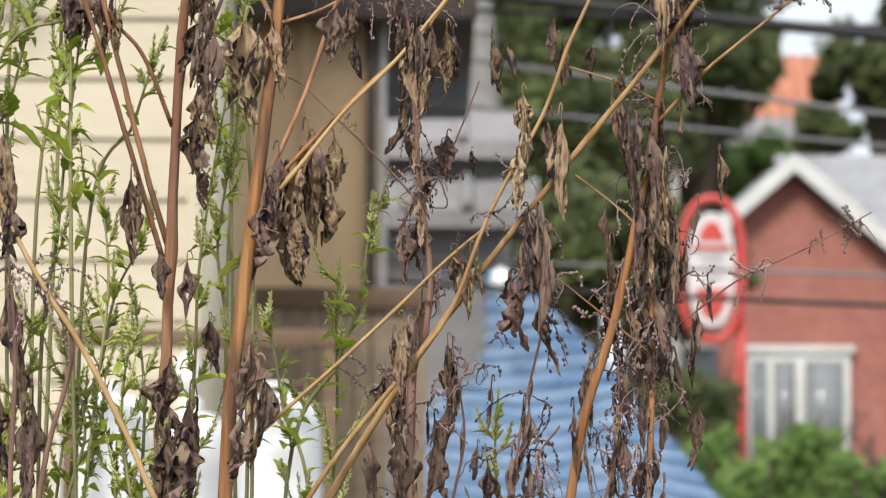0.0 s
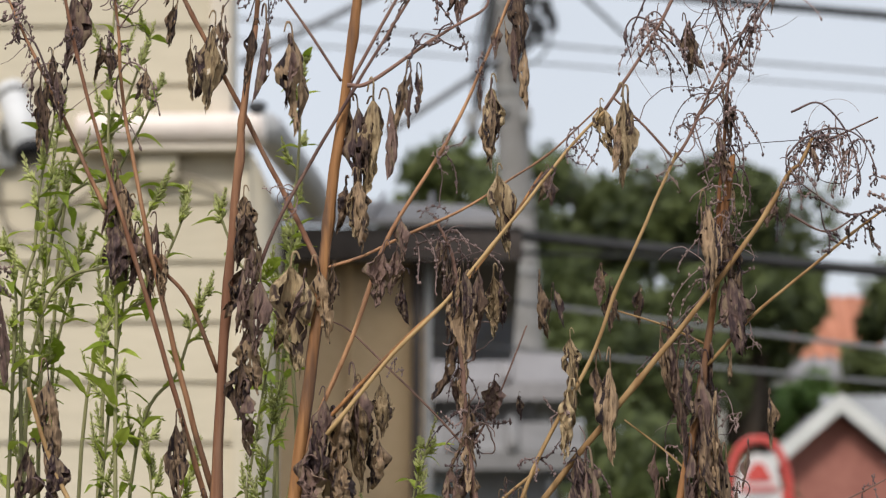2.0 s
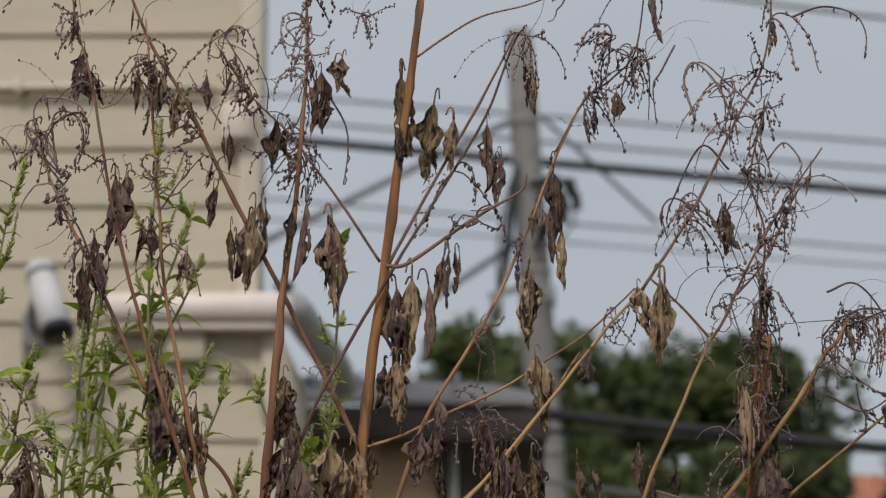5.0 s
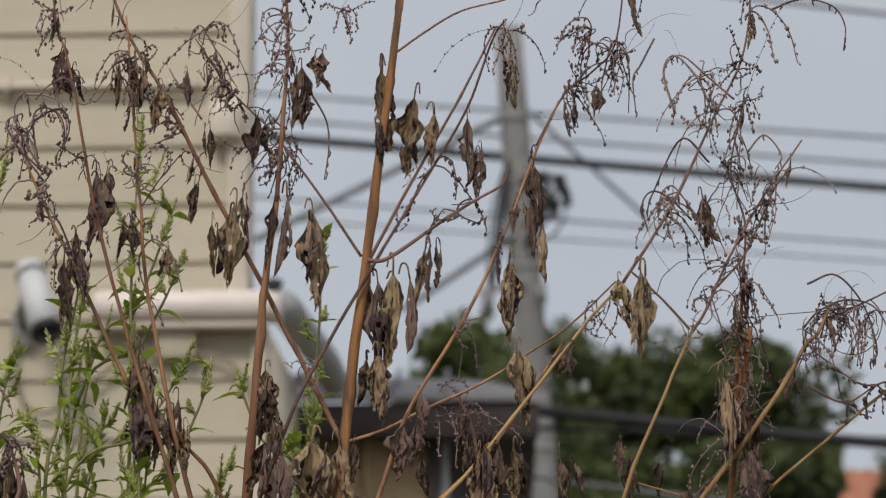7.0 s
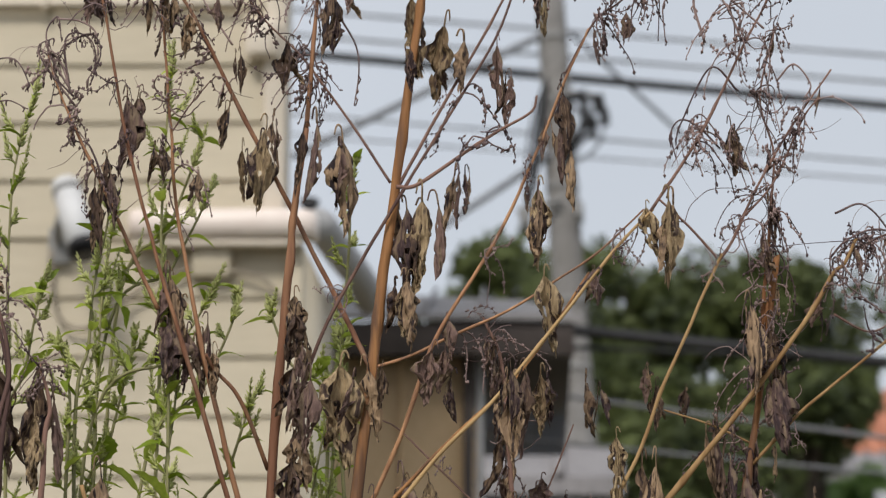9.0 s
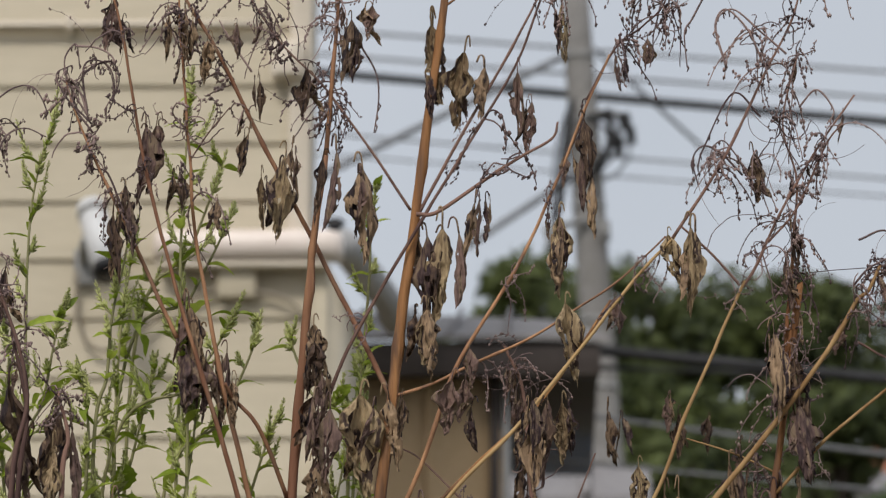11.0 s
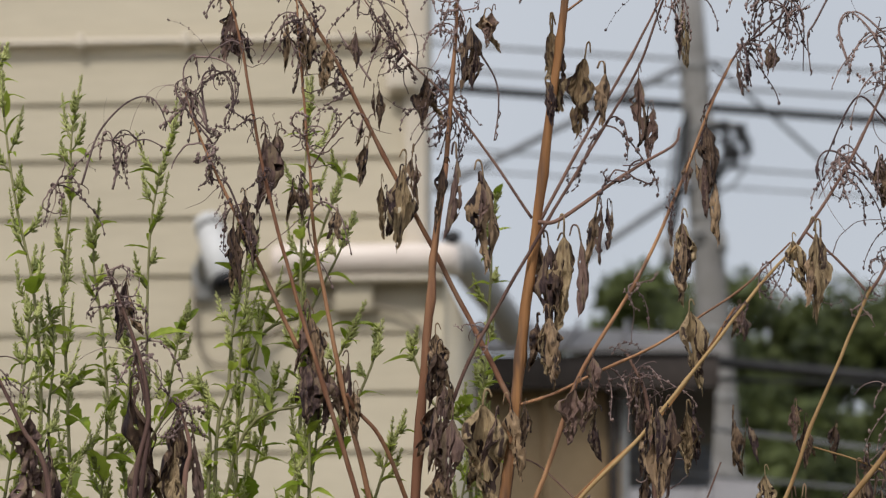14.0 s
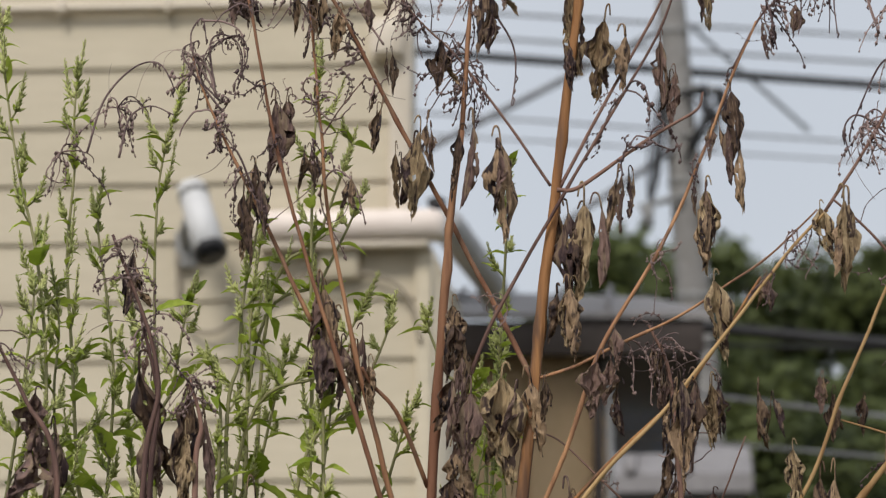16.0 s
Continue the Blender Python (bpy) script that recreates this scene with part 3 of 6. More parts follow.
# ---- brick house with a white-trimmed gable ----
BY = 40.0
bx, bz = 4.96, 4.77
bl, br = 3.93, 7.87
house = thing("house", (bx, BY, 0), "red brick house with white gable boards and grey shingle roof", "house")
slope = 0.86
lz, rzz = bz - (bx - bl) * slope, bz - (br - bx) * slope
bw = part("wall", prism([(bl, 0), (br, 0), (br, rzz), (bx, bz - 0.02), (bl, lz)], BY + 0.03, BY + 5), M_BRICK, house, smooth=False)
for s, ex in ((-1, bl - 0.35), (1, br + 0.3)):
    ez = bz - abs(ex - bx) * slope
    board = [(bx, bz), (ex, ez), (ex, ez + 0.25), (bx, bz + 0.26)]
    part("gable_board", prism(board if s < 0 else board[::-1], BY - 0.35, BY - 0.27), M_WHITEPAINT, house, "white painted gable board", smooth=False)
    sheet = [(bx, bz + 0.14), (ex, ez + 0.13), (ex, ez + 0.23), (bx, bz + 0.25)]
    part("roof", prism(sheet if s < 0 else sheet[::-1], BY - 0.26, BY + 4), M_SHINGLE, house, smooth=False)
# main roof behind the gable
mz = 5.28
bm = bmesh.new()
v = [bm.verts.new(c) for c in ((bx + 0.1, 43, mz), (br + 3, 43, mz), (br + 3, BY + 0.1, mz - 2.2), (bx + 0.1, BY + 0.1, mz - 2.2), (bx + 0.1, 43.1, mz - 0.1), (br + 3, 43.1, mz - 0.1), (br + 3, BY + 0.1, mz - 2.4), (bx + 0.1, BY + 0.1, mz - 2.4))]
for f in ((0, 1, 2, 3), (7, 6, 5, 4), (0, 4, 5, 1), (2, 6, 7, 3), (1, 5, 6, 2), (3, 7, 4, 0)):
    bm.faces.new([v[i] for i in f])
part("roof", bm, M_SHINGLE, house, "grey shingle main roof", smooth=False)
wx0, wx1, wz1, wz0 = 4.30, 5.77, 2.17, 0.33
win = part("window", slab(wx0, wx1, BY - 0.09, BY - 0.04, wz0, wz1, 0.01), M_WHITEPAINT, bw, "white-framed window")
part("window_head", slab(wx0 - 0.05, wx1 + 0.06, BY - 0.14, BY - 0.03, wz1 + 0.003, wz1 + 0.12, 0.015), M_WHITEPAINT, win)
xm = 5.04
for a, b, m in ((wx0 + 0.06, 4.58, M_CURTAIN), (4.67, xm - 0.06, M_CURTAIN), (xm + 0.08, wx1 - 0.1, M_CURTAIN)):
    part("pane", slab(a, b, BY - 0.1, BY - 0.092, wz0 + 0.09, wz1 - 0.1), m, win)
part("mullion", slab(xm - 0.05, xm + 0.06, BY - 0.13, BY - 0.101, wz0, wz1 - 0.05, 0.008), M_WHITEPAINT, win)
part("downpipe", pipe([(br - 0.3, BY - 0.1, 0), (br - 0.3, BY - 0.1, 2), (br - 0.3, BY - 0.1, rzz)], 0.04, sides=8), M_WHITEPAINT, house)

# ---- grey porch frame beside the brick house ----
fr = thing("porch", (3.50, 39, 0), "grey metal framed porch with dark glass", "porch")
px0, px1, pz1, pz0 = 3.27, 3.78, 2.27, 1.26
part("glass", slab(px0, px1, 39.02, 39.1, pz0, pz1), M_GLASS, fr)
for a, b, c, d in ((px0 - 0.04, px0 + 0.03, 0, pz1), (px0, px1, pz1 - 0.05, pz1 + 0.03), (px0, px1, pz0 - 0.05, pz0 + 0.04)):
    part("frame_bar", slab(a, b, 38.95, 39.01, c, d, 0.006), M_WHITEPAINT, fr)
part("base", slab(px0, px1, 39.02, 39.1, 0, pz0 - 0.06), M_GREYWALL, fr)

# ---- oval sign on a red post ----
SY = 32.0
sign = thing("oval_sign", (3.38, SY, 0), "red oval sign with white panel on a red steel post", "sign")
oc = Vector((3.04, 32.00, 3.00))
ra, rb = abs(3.43 - 2.66) / 2, abs(3.82 - 2.14) / 2


def oval(a, b, y0, y1, power=2.4, n=40):
    pts = []
    for k in range(n):
        t = 2 * math.pi * k / n
        c, s = math.cos(t), math.sin(t)
        pts.append((oc.x + a * math.copysign(abs(c) ** (2 / power), c), oc.z + b * math.copysign(abs(s) ** (2 / power), s)))
    return prism(pts, y0, y1)


ring = bmesh.new()
loop = []
for k in range(41):
    t = 2 * math.pi * k / 40
    c, s = math.cos(t), math.sin(t)
    loop.append(oc + Vector((ra * 0.93 * math.copysign(abs(c) ** (2 / 2.4), c), -0.02, rb * 0.97 * math.copysign(abs(s) ** (2 / 2.4), s))))
tube(ring, loop, 0.05, 0.05, 8, caps=False)
part("ring", ring, M_RED, sign)
part("panel", oval(ra * 0.70, rb * 0.78, SY, SY + 0.12), M_SIGNWHITE, sign, "white oval panel", smooth=False)


def cut(zlow, zhigh, y0, y1, scale):
    pts = []
    for k in range(48):
        t = 2 * math.pi * k / 48
        c, s = math.cos(t), math.sin(t)
        zz = rb * scale[1] * s
        if zlow <= zz <= zhigh:
            pts.append((oc.x + ra * scale[0] * c, oc.z + zz))
    return prism(pts, y0, y1)


part("emblem", cut(rb * 0.36, rb, SY - 0.02, SY - 0.003, (0.5, 0.66)), M_RED, sign, "red upper field", smooth=False)
part("emblem", cut(-rb, -rb * 0.22, SY - 0.02, SY - 0.003, (0.52, 0.68)), M_RED, sign, "red lower field", smooth=False)
part("lettering_bar", slab(oc.x - ra * 0.55, oc.x + ra * 0.55, SY - 0.02, SY - 0.003, oc.z + rb * 0.26, oc.z + rb * 0.33), M_RED, sign)
for k in range(3):
    zz = oc.z + rb * (0.17 - 0.13 * k)
    part("lettering_bar", slab(oc.x - ra * (0.34 - 0.05 * k), oc.x + ra * (0.34 - 0.03 * k), SY - 0.012, SY - 0.003, zz - 0.03, zz + 0.015), M_SIGNGREY, sign)
px = 3.38
part("post", tube(bmesh.new(), [Vector((px, SY + 0.1, 0)), Vector((px, SY + 0.1, 1.4)), Vector((px, SY + 0.1, oc.z + rb * 0.3))], 0.075, 0.06, 14), M_RED, sign)
for h in (-0.3, 0.25):
    part("bracket", slab(oc.x + ra * 0.55, px, SY + 0.08, SY + 0.14, oc.z + rb * h - 0.03, oc.z + rb * h + 0.03, 0.006), M_RED, sign)

# ---- blue tarpaulin over a heap ----
TPY = 22.0
bm = bmesh.new()
ridge_a, ridge_b = Vector((-0.46, 24.00, 2.59)), Vector((0.54, 22.50, 2.52))
toe = Vector((2.31, 21.00, 0.68))
nx, nz = 60, 190
grid = []
for j in range(nz + 1):
    row = []
    v = j / nz
    for i in range(nx + 1):
        u = i / nx
        top = ridge_a.lerp(ridge_b, u)
        lowx = -0.82 + (toe.x + 0.35 - -0.82) * u
        zz = top.z * (1 - v)
        xx = top.x + (lowx - top.x) * v ** 0.85
        yy = top.y - 1.6 * v + 0.05 * math.sin(xx * 9)
        q = Vector((xx, yy, zz))
        w = math.sin(zz * 50 + 2.0 * math.sin(xx * 3.1) + 1.4 * noise.noise(q * 2.2)) * 0.028 + noise.noise(q * 1.6) * 0.09
        row.append(bm.verts.new(q + Vector((0, -w, w * 0.4))))
    grid.append(row)
for j in range(nz):
    for i in range(nx):
        bm.faces.new((grid[j][i], grid[j + 1][i], grid[j + 1][i + 1], grid[j][i + 1]))
bmesh.ops.solidify(bm, geom=bm.faces[:], thickness=0.01)
tp = thing("tarpaulin", (0.51, TPY, 0), "rippled blue tarpaulin draped over a heap", "tarpaulin")
part("sheet", bm, M_TARP, tp)
bd = thing("white_float", (0.41, 21.50, 2.42), "round white float on top of the tarpaulin", "float")
bm = bmesh.new()
bmesh.ops.create_uvsphere(bm, u_segments=16, v_segments=10, radius=0.085)
for v in bm.verts:
    v.co = Vector((v.co.x, v.co.y, v.co.z * 1.35)) + Vector((0.43, 21.90, 2.43))
part("ball", bm, M_WHITE, bd)

# ---- wooden fence, rack and water tanks in the yard ----
FY = 12.2
fz = 1.99
fence = thing("wooden_fence", (-0.45, FY, 0), "weathered brown board fence with a top rail", "fence")
fx0, fx1b = -0.81, -0.08
n = 9
for k in range(n):
    a = fx0 + (fx1b - fx0) * k / n
    part("board", slab(a + 0.004, a + (fx1b - fx0) / n - 0.004, FY, FY + 0.025, 0, fz - 0.02 - 0.01 * (k % 3), 0.004), M_GREYWOOD, fence)
part("top_rail", slab(fx0 - 0.02, fx1b + 0.02, FY - 0.05, FY - 0.003, fz - 0.09, fz, 0.006), M_BROWNWOOD, fence)
rk = thing("wooden_rack", (-0.79, 9.0, 0), "dark brown timber rack with a horizontal rail", "rack")
ry = 9.0
rx0, rx1, rzt, rzb = -1.25, -0.34, 1.73, 1.67
part("rail", slab(rx0, rx1, ry, ry + 0.05, rzb, rzt, 0.004), M_BROWNWOOD, rk)
for x in (rx0 + 0.02, rx1 - 0.05):
    part("leg", slab(x, x + 0.045, ry + 0.003, ry + 0.047, 0, rzb - 0.002, 0.004), M_BROWNWOOD, rk)
part("brace", tube(bmesh.new(), [Vector((rx1 - 0.04, ry + 0.025, rzb - 0.1)), Vector((rx1 - 0.3, ry + 0.025, rzb - 0.15))], 0.013, 0.013, 4), M_BROWNWOOD, rk)


def tank(at, r, h, label):
    t = thing("water_tank", at, label, "water tank", group="water tanks")
    prof = [(r * 0.94, 0), (r, 0.03), (r, h * 0.35), (r * 1.015, h * 0.36), (r * 1.015, h * 0.38), (r, h * 0.39), (r, h * 0.86), (r * 0.97, h * 0.93), (r * 0.85, h * 0.98), (r * 0.5, h)]
    body = part("body", lathe(prof, 32), M_WHITE, t)
    body.matrix_basis = Matrix.Translation(at)
    lid = part("lid", lathe([(r * 0.32, h), (r * 0.33, h + 0.03), (r * 0.28, h + 0.045)], 24), M_WHITE, t)
    lid.matrix_basis = Matrix.Translation(at)


tank((-0.56, 9.4, 0), 0.15, 1.52, "white plastic water tank with a rounded shoulder")
tank((-1.14, 9.4, 0), 0.16, 1.52, "white plastic water tank with a rounded shoulder")
tank((-0.87, 9.6, 0), 0.13, 1.46, "smaller white plastic water tank")
bk = thing("white_jug", (-0.82, 9.02, 1.59), "small white plastic jug hanging from the rack rail", "jug")
q = (-0.82, 9.00, 1.52)
jug = part("body", lathe([(0.03, 0), (0.04, 0.01), (0.04, 0.09), (0.03, 0.12), (0.014, 0.13), (0.014, 1.66 - q[2])], 16), M_WHITE, bk)
jug.matrix_basis = Matrix.Translation((q[0], 8.96, q[2]))


def hedge(name, x0, x1, y0, y1, height, count, seed, mat, label, leaf=0.06):
    rnd = random.Random(seed)
    h = thing(name, ((x0 + x1) / 2, (y0 + y1) / 2, 0), label, "shrub", group="yard shrubs")
    bm = bmesh.new()
    for k in range(9):
        x = rnd.uniform(x0, x1)
        tube(bm, smooth_line([(x, (y0 + y1) / 2, 0), (x + rnd.uniform(-.2, .2), rnd.uniform(y0, y1), height * 0.5), (x + rnd.uniform(-.3, .3), rnd.uniform(y0, y1), height * 0.9)], 4), 0.03, 0.008, 5)
    part("branch", bm, M_BARK, h)
    bm = bmesh.new()
    for k in range(count):
        x, y = rnd.uniform(x0, x1), rnd.uniform(y0, y1)
        top = height * (0.8 + 0.25 * noise.noise(Vector((x * 1.3, seed, 0.5))) + 0.12 * noise.noise(Vector((x * 4.3, seed, 2.5))))
        q = Vector((x, y, top * rnd.random() ** 0.5))
        a = Vector((rnd.gauss(0, 1), rnd.gauss(0, 1), rnd.gauss(0, 1))).normalized()
        b = a.orthogonal().normalized()
        s = leaf * rnd.uniform(0.5, 1.3)
        bm.faces.new([bm.verts.new(q + a * s), bm.verts.new(q + b * s * 0.5), bm.verts.new(q - a * s), bm.verts.new(q - b * s * 0.5)])
    part("foliage", bm, mat, h, smooth=False)


hedge("shrub", 2.31, 2.94, 25.6, 26.4, 1.08, 1800, 21, M_HEDGELEAF, "green leafy shrub in front of the brick house")
hedge("shrub", 3.02, 3.78, 26.6, 27.4, 1.58, 2400, 22, M_HEDGELEAF, "tall green leafy shrub below the window")
hedge("shrub", 3.59, 4.48, 25.6, 26.4, 1.32, 2200, 23, M_HEDGELEAF, "green leafy shrub below the window")
hedge("shrub", 1.06, 3.06, 29, 31, 2.13, 4200, 24, M_TREELEAF, "dark shady hedge beside the brick house", 0.08)
hedge("shrub", 2.29, 2.85, 27.6, 28.4, 1.30, 1500, 25, M_HEDGELEAF, "green leafy shrub by the sign post")

# ---- withered weeds ----
rng = random.Random(7)


def leaf_mesh(name, length, width, seed, mat, curl=1.0):
    """A withered blade folded down along its midrib, pleated and ragged, hanging from an arched stalk that starts at the origin."""
    rnd = random.Random(seed)
    bm = bmesh.new()
    out, rise = rnd.uniform(0.006, 0.012), rnd.uniform(0.004, 0.012)
    stalk_line = smooth_line([(0, 0, 0), (out * 0.35, 0, rise), (out * 0.85, 0, rise * 0.8), (out, 0, -0.006)], 4)
    tube(bm, stalk_line, 0.0009, 0.0011, 5)
    start = stalk_line[-1]
    nu, nv = 18, 26
    off = Vector((rnd.uniform(0, 50), rnd.uniform(0, 50), rnd.uniform(0, 50)))
    wrap, pleats = rnd.uniform(1.5, 2.7), rnd.uniform(6.0, 11.0)
    peak, twist = rnd.uniform(0.28, 0.5), rnd.uniform(-0.9, 0.9) * curl
    sway, bend = rnd.uniform(-0.16, 0.16) * curl, rnd.uniform(-0.12, 0.12) * curl
    hook = Vector((rnd.uniform(-1, 1), rnd.uniform(-0.5, 0.5), rnd.uniform(0.0, 0.9))) * length * 0.10 * curl
    grid = []
    for j in range(nv + 1):
        v = j / nv
        body = (v / peak) ** 0.6 if v < peak else 1 - 0.86 * ((v - peak) / (1 - peak)) ** 1.25
        radius = width * 0.5 * max(0.12, body) * (1 + 0.45 * noise.noise(off + Vector((v * 3.2, 0, 7))))
        spin = twist * v + 0.5 * noise.noise(off + Vector((0, v * 3, 5)))
        row = []
        for i in range(nu + 1):
            u = i / nu * 2 - 1
            drop = 1 - 0.30 * abs(u) ** 2 * (0.6 + noise.noise(off + Vector((u * 2.0, 0, 19)))) + 0.42 * noise.noise(off + Vector((u * 4.6, 0, 29)))
            reach = length * (v if v < 0.3 else 0.3 + (v - 0.3) * drop)
            tip = max(0.0, v - 0.7) / 0.3
            spine = start + Vector((sway * reach * v, bend * reach * v, -reach)) + hook * tip * tip
            theta = u * wrap
            swell = 1 + 0.5 * math.sin(u * pleats + 2.0 * noise.noise(off + Vector((0, v * 2.2, 2)))) * min(1, v * 3)
            swell += 0.8 * noise.noise(off + Vector((u * 2.2, v * 2.8, 0))) * min(1, v * 2.5)
            ruffle = 0.7 * abs(u) ** 3 * noise.noise(off + Vector((u, v * 8, 11)))
            x = radius * math.sin(theta) * (swell + ruffle)
            y = radius * ((1 - math.cos(theta)) * 0.9 - 0.3) * swell + radius * ruffle
            q = Vector((x * math.cos(spin) - y * math.sin(spin), x * math.sin(spin) + y * math.cos(spin), 0)) + spine
            fine = Vector((noise.noise(off + Vector((u * 6, v * 7, 23))), noise.noise(off + Vector((u * 6, v * 7, 29))), 0.6 * noise.noise(off + Vector((u * 6, v * 7, 35)))))
            row.append(bm.verts.new(q + fine * width * 0.20 * min(1, v * 3)))
        grid.append(row)
    for j in range(nv):
        for i in range(nu):
            u = abs(i / nu * 2 - 1)
            worn = noise.noise(off + Vector((i * 0.5, j * 0.22, 40)))
            if j > 5 and worn > 0.44 - 0.12 * u - 0.10 * j / nv:
                continue
            bm.faces.new((grid[j][i], grid[j + 1][i], grid[j + 1][i + 1], grid[j][i + 1]))
    for v in [v for v in bm.verts if not v.link_faces]:
        bm.verts.remove(v)
    me = bpy.data.meshes.new(name)
    bm.to_mesh(me)
    bm.free()
    me.materials.append(mat)
    me.polygons.foreach_set("use_smooth", [True] * len(me.polygons))
    return me


def tuft_mesh(name, size, strands, seed, mat, beads=0.5, droop=0.5, spread=1.0, bow=0.5, jitter=0.2, wide=0.0009):
    """A tangle of dry curling threads with seed husks strung along them."""
    rnd = random.Random(seed)
    bm = bmesh.new()
    for k in range(strands):
        d = Vector((rnd.gauss(0, 1) * spread, rnd.gauss(0, 0.7) * spread, rnd.gauss(0.25, 0.8))).normalized()
        q = Vector((0, 0, 0))
        pts = [q.copy()]
        turn = Vector((rnd.gauss(0, 0.5), rnd.choice((-1, 1)), rnd.gauss(0, 0.5))).normalized() * rnd.uniform(0.05, bow)
        step = size * rnd.uniform(0.5, 1.2) / 9
        for s in range(9):
            d = (d + turn.cross(d) + Vector((rnd.gauss(0, jitter), rnd.gauss(0, jitter), rnd.gauss(0, jitter) - droop * 0.28))).normalized()
            q = q + d * step
            pts.append(q.copy())
        tube(bm, smooth_line(pts, 2), wide, wide * 0.6, 3, caps=False)
        if rnd.random() < beads:
            for q in pts[2:]:
                for m in range(rnd.randint(1, 2)):
                    c = q + Vector((rnd.gauss(0, 1), rnd.gauss(0, 1), rnd.gauss(0, 1))) * 0.0012
                    r = rnd.uniform(0.0008, 0.0018)
                    vs = [bm.verts.new(c + Vector(o) * r) for o in ((1, 0, 0), (-1, 0, 0.3), (0, 1, 0), (0, -1, 0), (0.2, 0, 1.6), (0, 0.2, -1.6))]
                    for a, b, e in ((0, 2, 4), (2, 1, 4), (1, 3, 4), (3, 0, 4), (2, 0, 5), (1, 2, 5), (3, 1, 5), (0, 3, 5)):
                        bm.faces.new((vs[a], vs[b], vs[e]))
    me = bpy.data.meshes.new(name)
    bm.to_mesh(me)
    bm.free()
    me.materials.append(mat)
    me.polygons.foreach_set("use_smooth", [True] * len(me.polygons))
    return me


LEAVES = {}
for tone, mat in (("tan", M_LEAF_TAN), ("mid", M_LEAF_MID), ("dark", M_LEAF_DARK)):
    LEAVES[tone] = [leaf_mesh("leaf_" + tone, 0.07, 0.025, 11 * k + len(tone) * 100, mat, 0.8) for k in range(10)]
    LEAVES[tone + "_thin"] = [leaf_mesh("leaf_" + tone, 0.07, 0.012, 11 * k + len(tone) * 300, mat, 1.5) for k in range(8)]
TUFTS = [tuft_mesh("seed_tuft", 0.042, 4, 500 + k, M_SEED, 0.5, 0.7, 1.0, 0.75, 0.3) for k in range(9)]
STRINGS = [tuft_mesh("seed_string", 0.06, 2 + k % 2, 600 + k, M_SEED, 0.85, 1.5, 0.8, 0.2, 0.12) for k in range(7)]
LOOPS = [tuft_mesh("tendril", 0.13, 2, 800 + k, M_SEED, 0.1, 0.05, 1.0, 0.42, 0.05, 0.0005) for k in range(6)]
CURLS = [tuft_mesh("tendril", 0.10, 1 + k % 2, 700 + k, M_SEED, 0.25, 0.15, 1.0, 0.55, 0.08, 0.0006) for k in range(8)]
TONE_LABEL = {"tan": "pale tan shrivelled leaf", "mid": "brown shrivelled leaf", "dark": "blackish shrivelled leaf"}


def place(ob_name, meshes, parent, at, scale, label="", turn=None, tilt=0.25, stretch=1.0):
    m = Matrix.Translation(at) @ Euler((rng.uniform(-tilt, tilt), rng.uniform(-tilt, tilt), rng.uniform(0, 6.28) if turn is None else turn)).to_matrix().to_4x4()
    return shared(ob_name, rng.choice(meshes), parent, m @ Matrix.Diagonal((scale, scale, scale * stretch, 1)), label)


def leaf(parent, at, length, tone="mid", thin=False, turn=None, width=None):
    """One withered leaf of that length and width in metres, its stalk fixed at the point."""
    long = length / 0.07
    across = (width or length * (0.17 if thin else 0.32)) / (0.012 if thin else 0.025)
    if turn is None:
        turn = rng.uniform(0, 6.28) if thin else rng.choice((0.0, math.pi)) + rng.uniform(-0.6, 0.6)
    m = Matrix.Translation(at) @ Euler((rng.uniform(-.12, .12), rng.uniform(-.12, .12), turn)).to_matrix().to_4x4()
    return shared("leaf", rng.choice(LEAVES[tone + ("_thin" if thin else "")]), parent, m @ Matrix.Diagonal((across, across, long, 1)), TONE_LABEL[tone])


def hang_leaves(parent, entries):
    """(x, y, z, length, width, tone) of each leaf, from where its stalk is fixed."""
    for x, y, z, length, width, tone in entries:
        if length > 0.09:
            # a long hanging clump: several crumpled blades, one below the other
            count = math.ceil(length / 0.042)
            for k in range(count):
                at = (x + rng.uniform(-0.32, 0.32) * width, y + rng.uniform(-0.004, 0.006), z - length * 0.78 * k / count)
                shade = tone if rng.random() < 0.6 else rng.choice(("dark", "mid", "tan"))
                leaf(parent, at, min(0.075, length * rng.uniform(0.38, 0.6)), shade, k % 3 == 2, None, width * rng.uniform(0.55, 0.85))
            continue
        slim = width < length * 0.24
        leaf(parent, (x, y, z), length * 1.04, tone, slim, None, width * 0.8)
        if rng.random() < 0.75:
            other = rng.choice(("dark", "mid", "mid") if tone != "tan" else ("dark", "mid", "tan"))
            near = (x + rng.uniform(-0.25, 0.25) * width, y + rng.uniform(0.002, 0.006), z - rng.uniform(-0.02, 0.22) * length)
            leaf(parent, near, length * rng.uniform(0.6, 0.9), other, True, None, width * rng.uniform(0.4, 0.6))


def tendril(parent, points):
    """A long dry thread that curls over, with a few husks on it."""
    line = smooth_line(points, 8)
    bm = tube(bmesh.new(), line, 0.0011, 0.0006, 5, 0.15)
    for k in range(2 + len(line) // 9):
        c = rng.choice(line[len(line) // 3:])
        tube(bm, [c, c + Vector((rng.uniform(-0.002, 0.002), 0.001, -0.002)), c + Vector((0, 0.001, -rng.uniform(0.004, 0.008)))], 0.0012, 0.0005, 5)
    part("tendril", bm, M_SEED, parent, "dry curling thread")


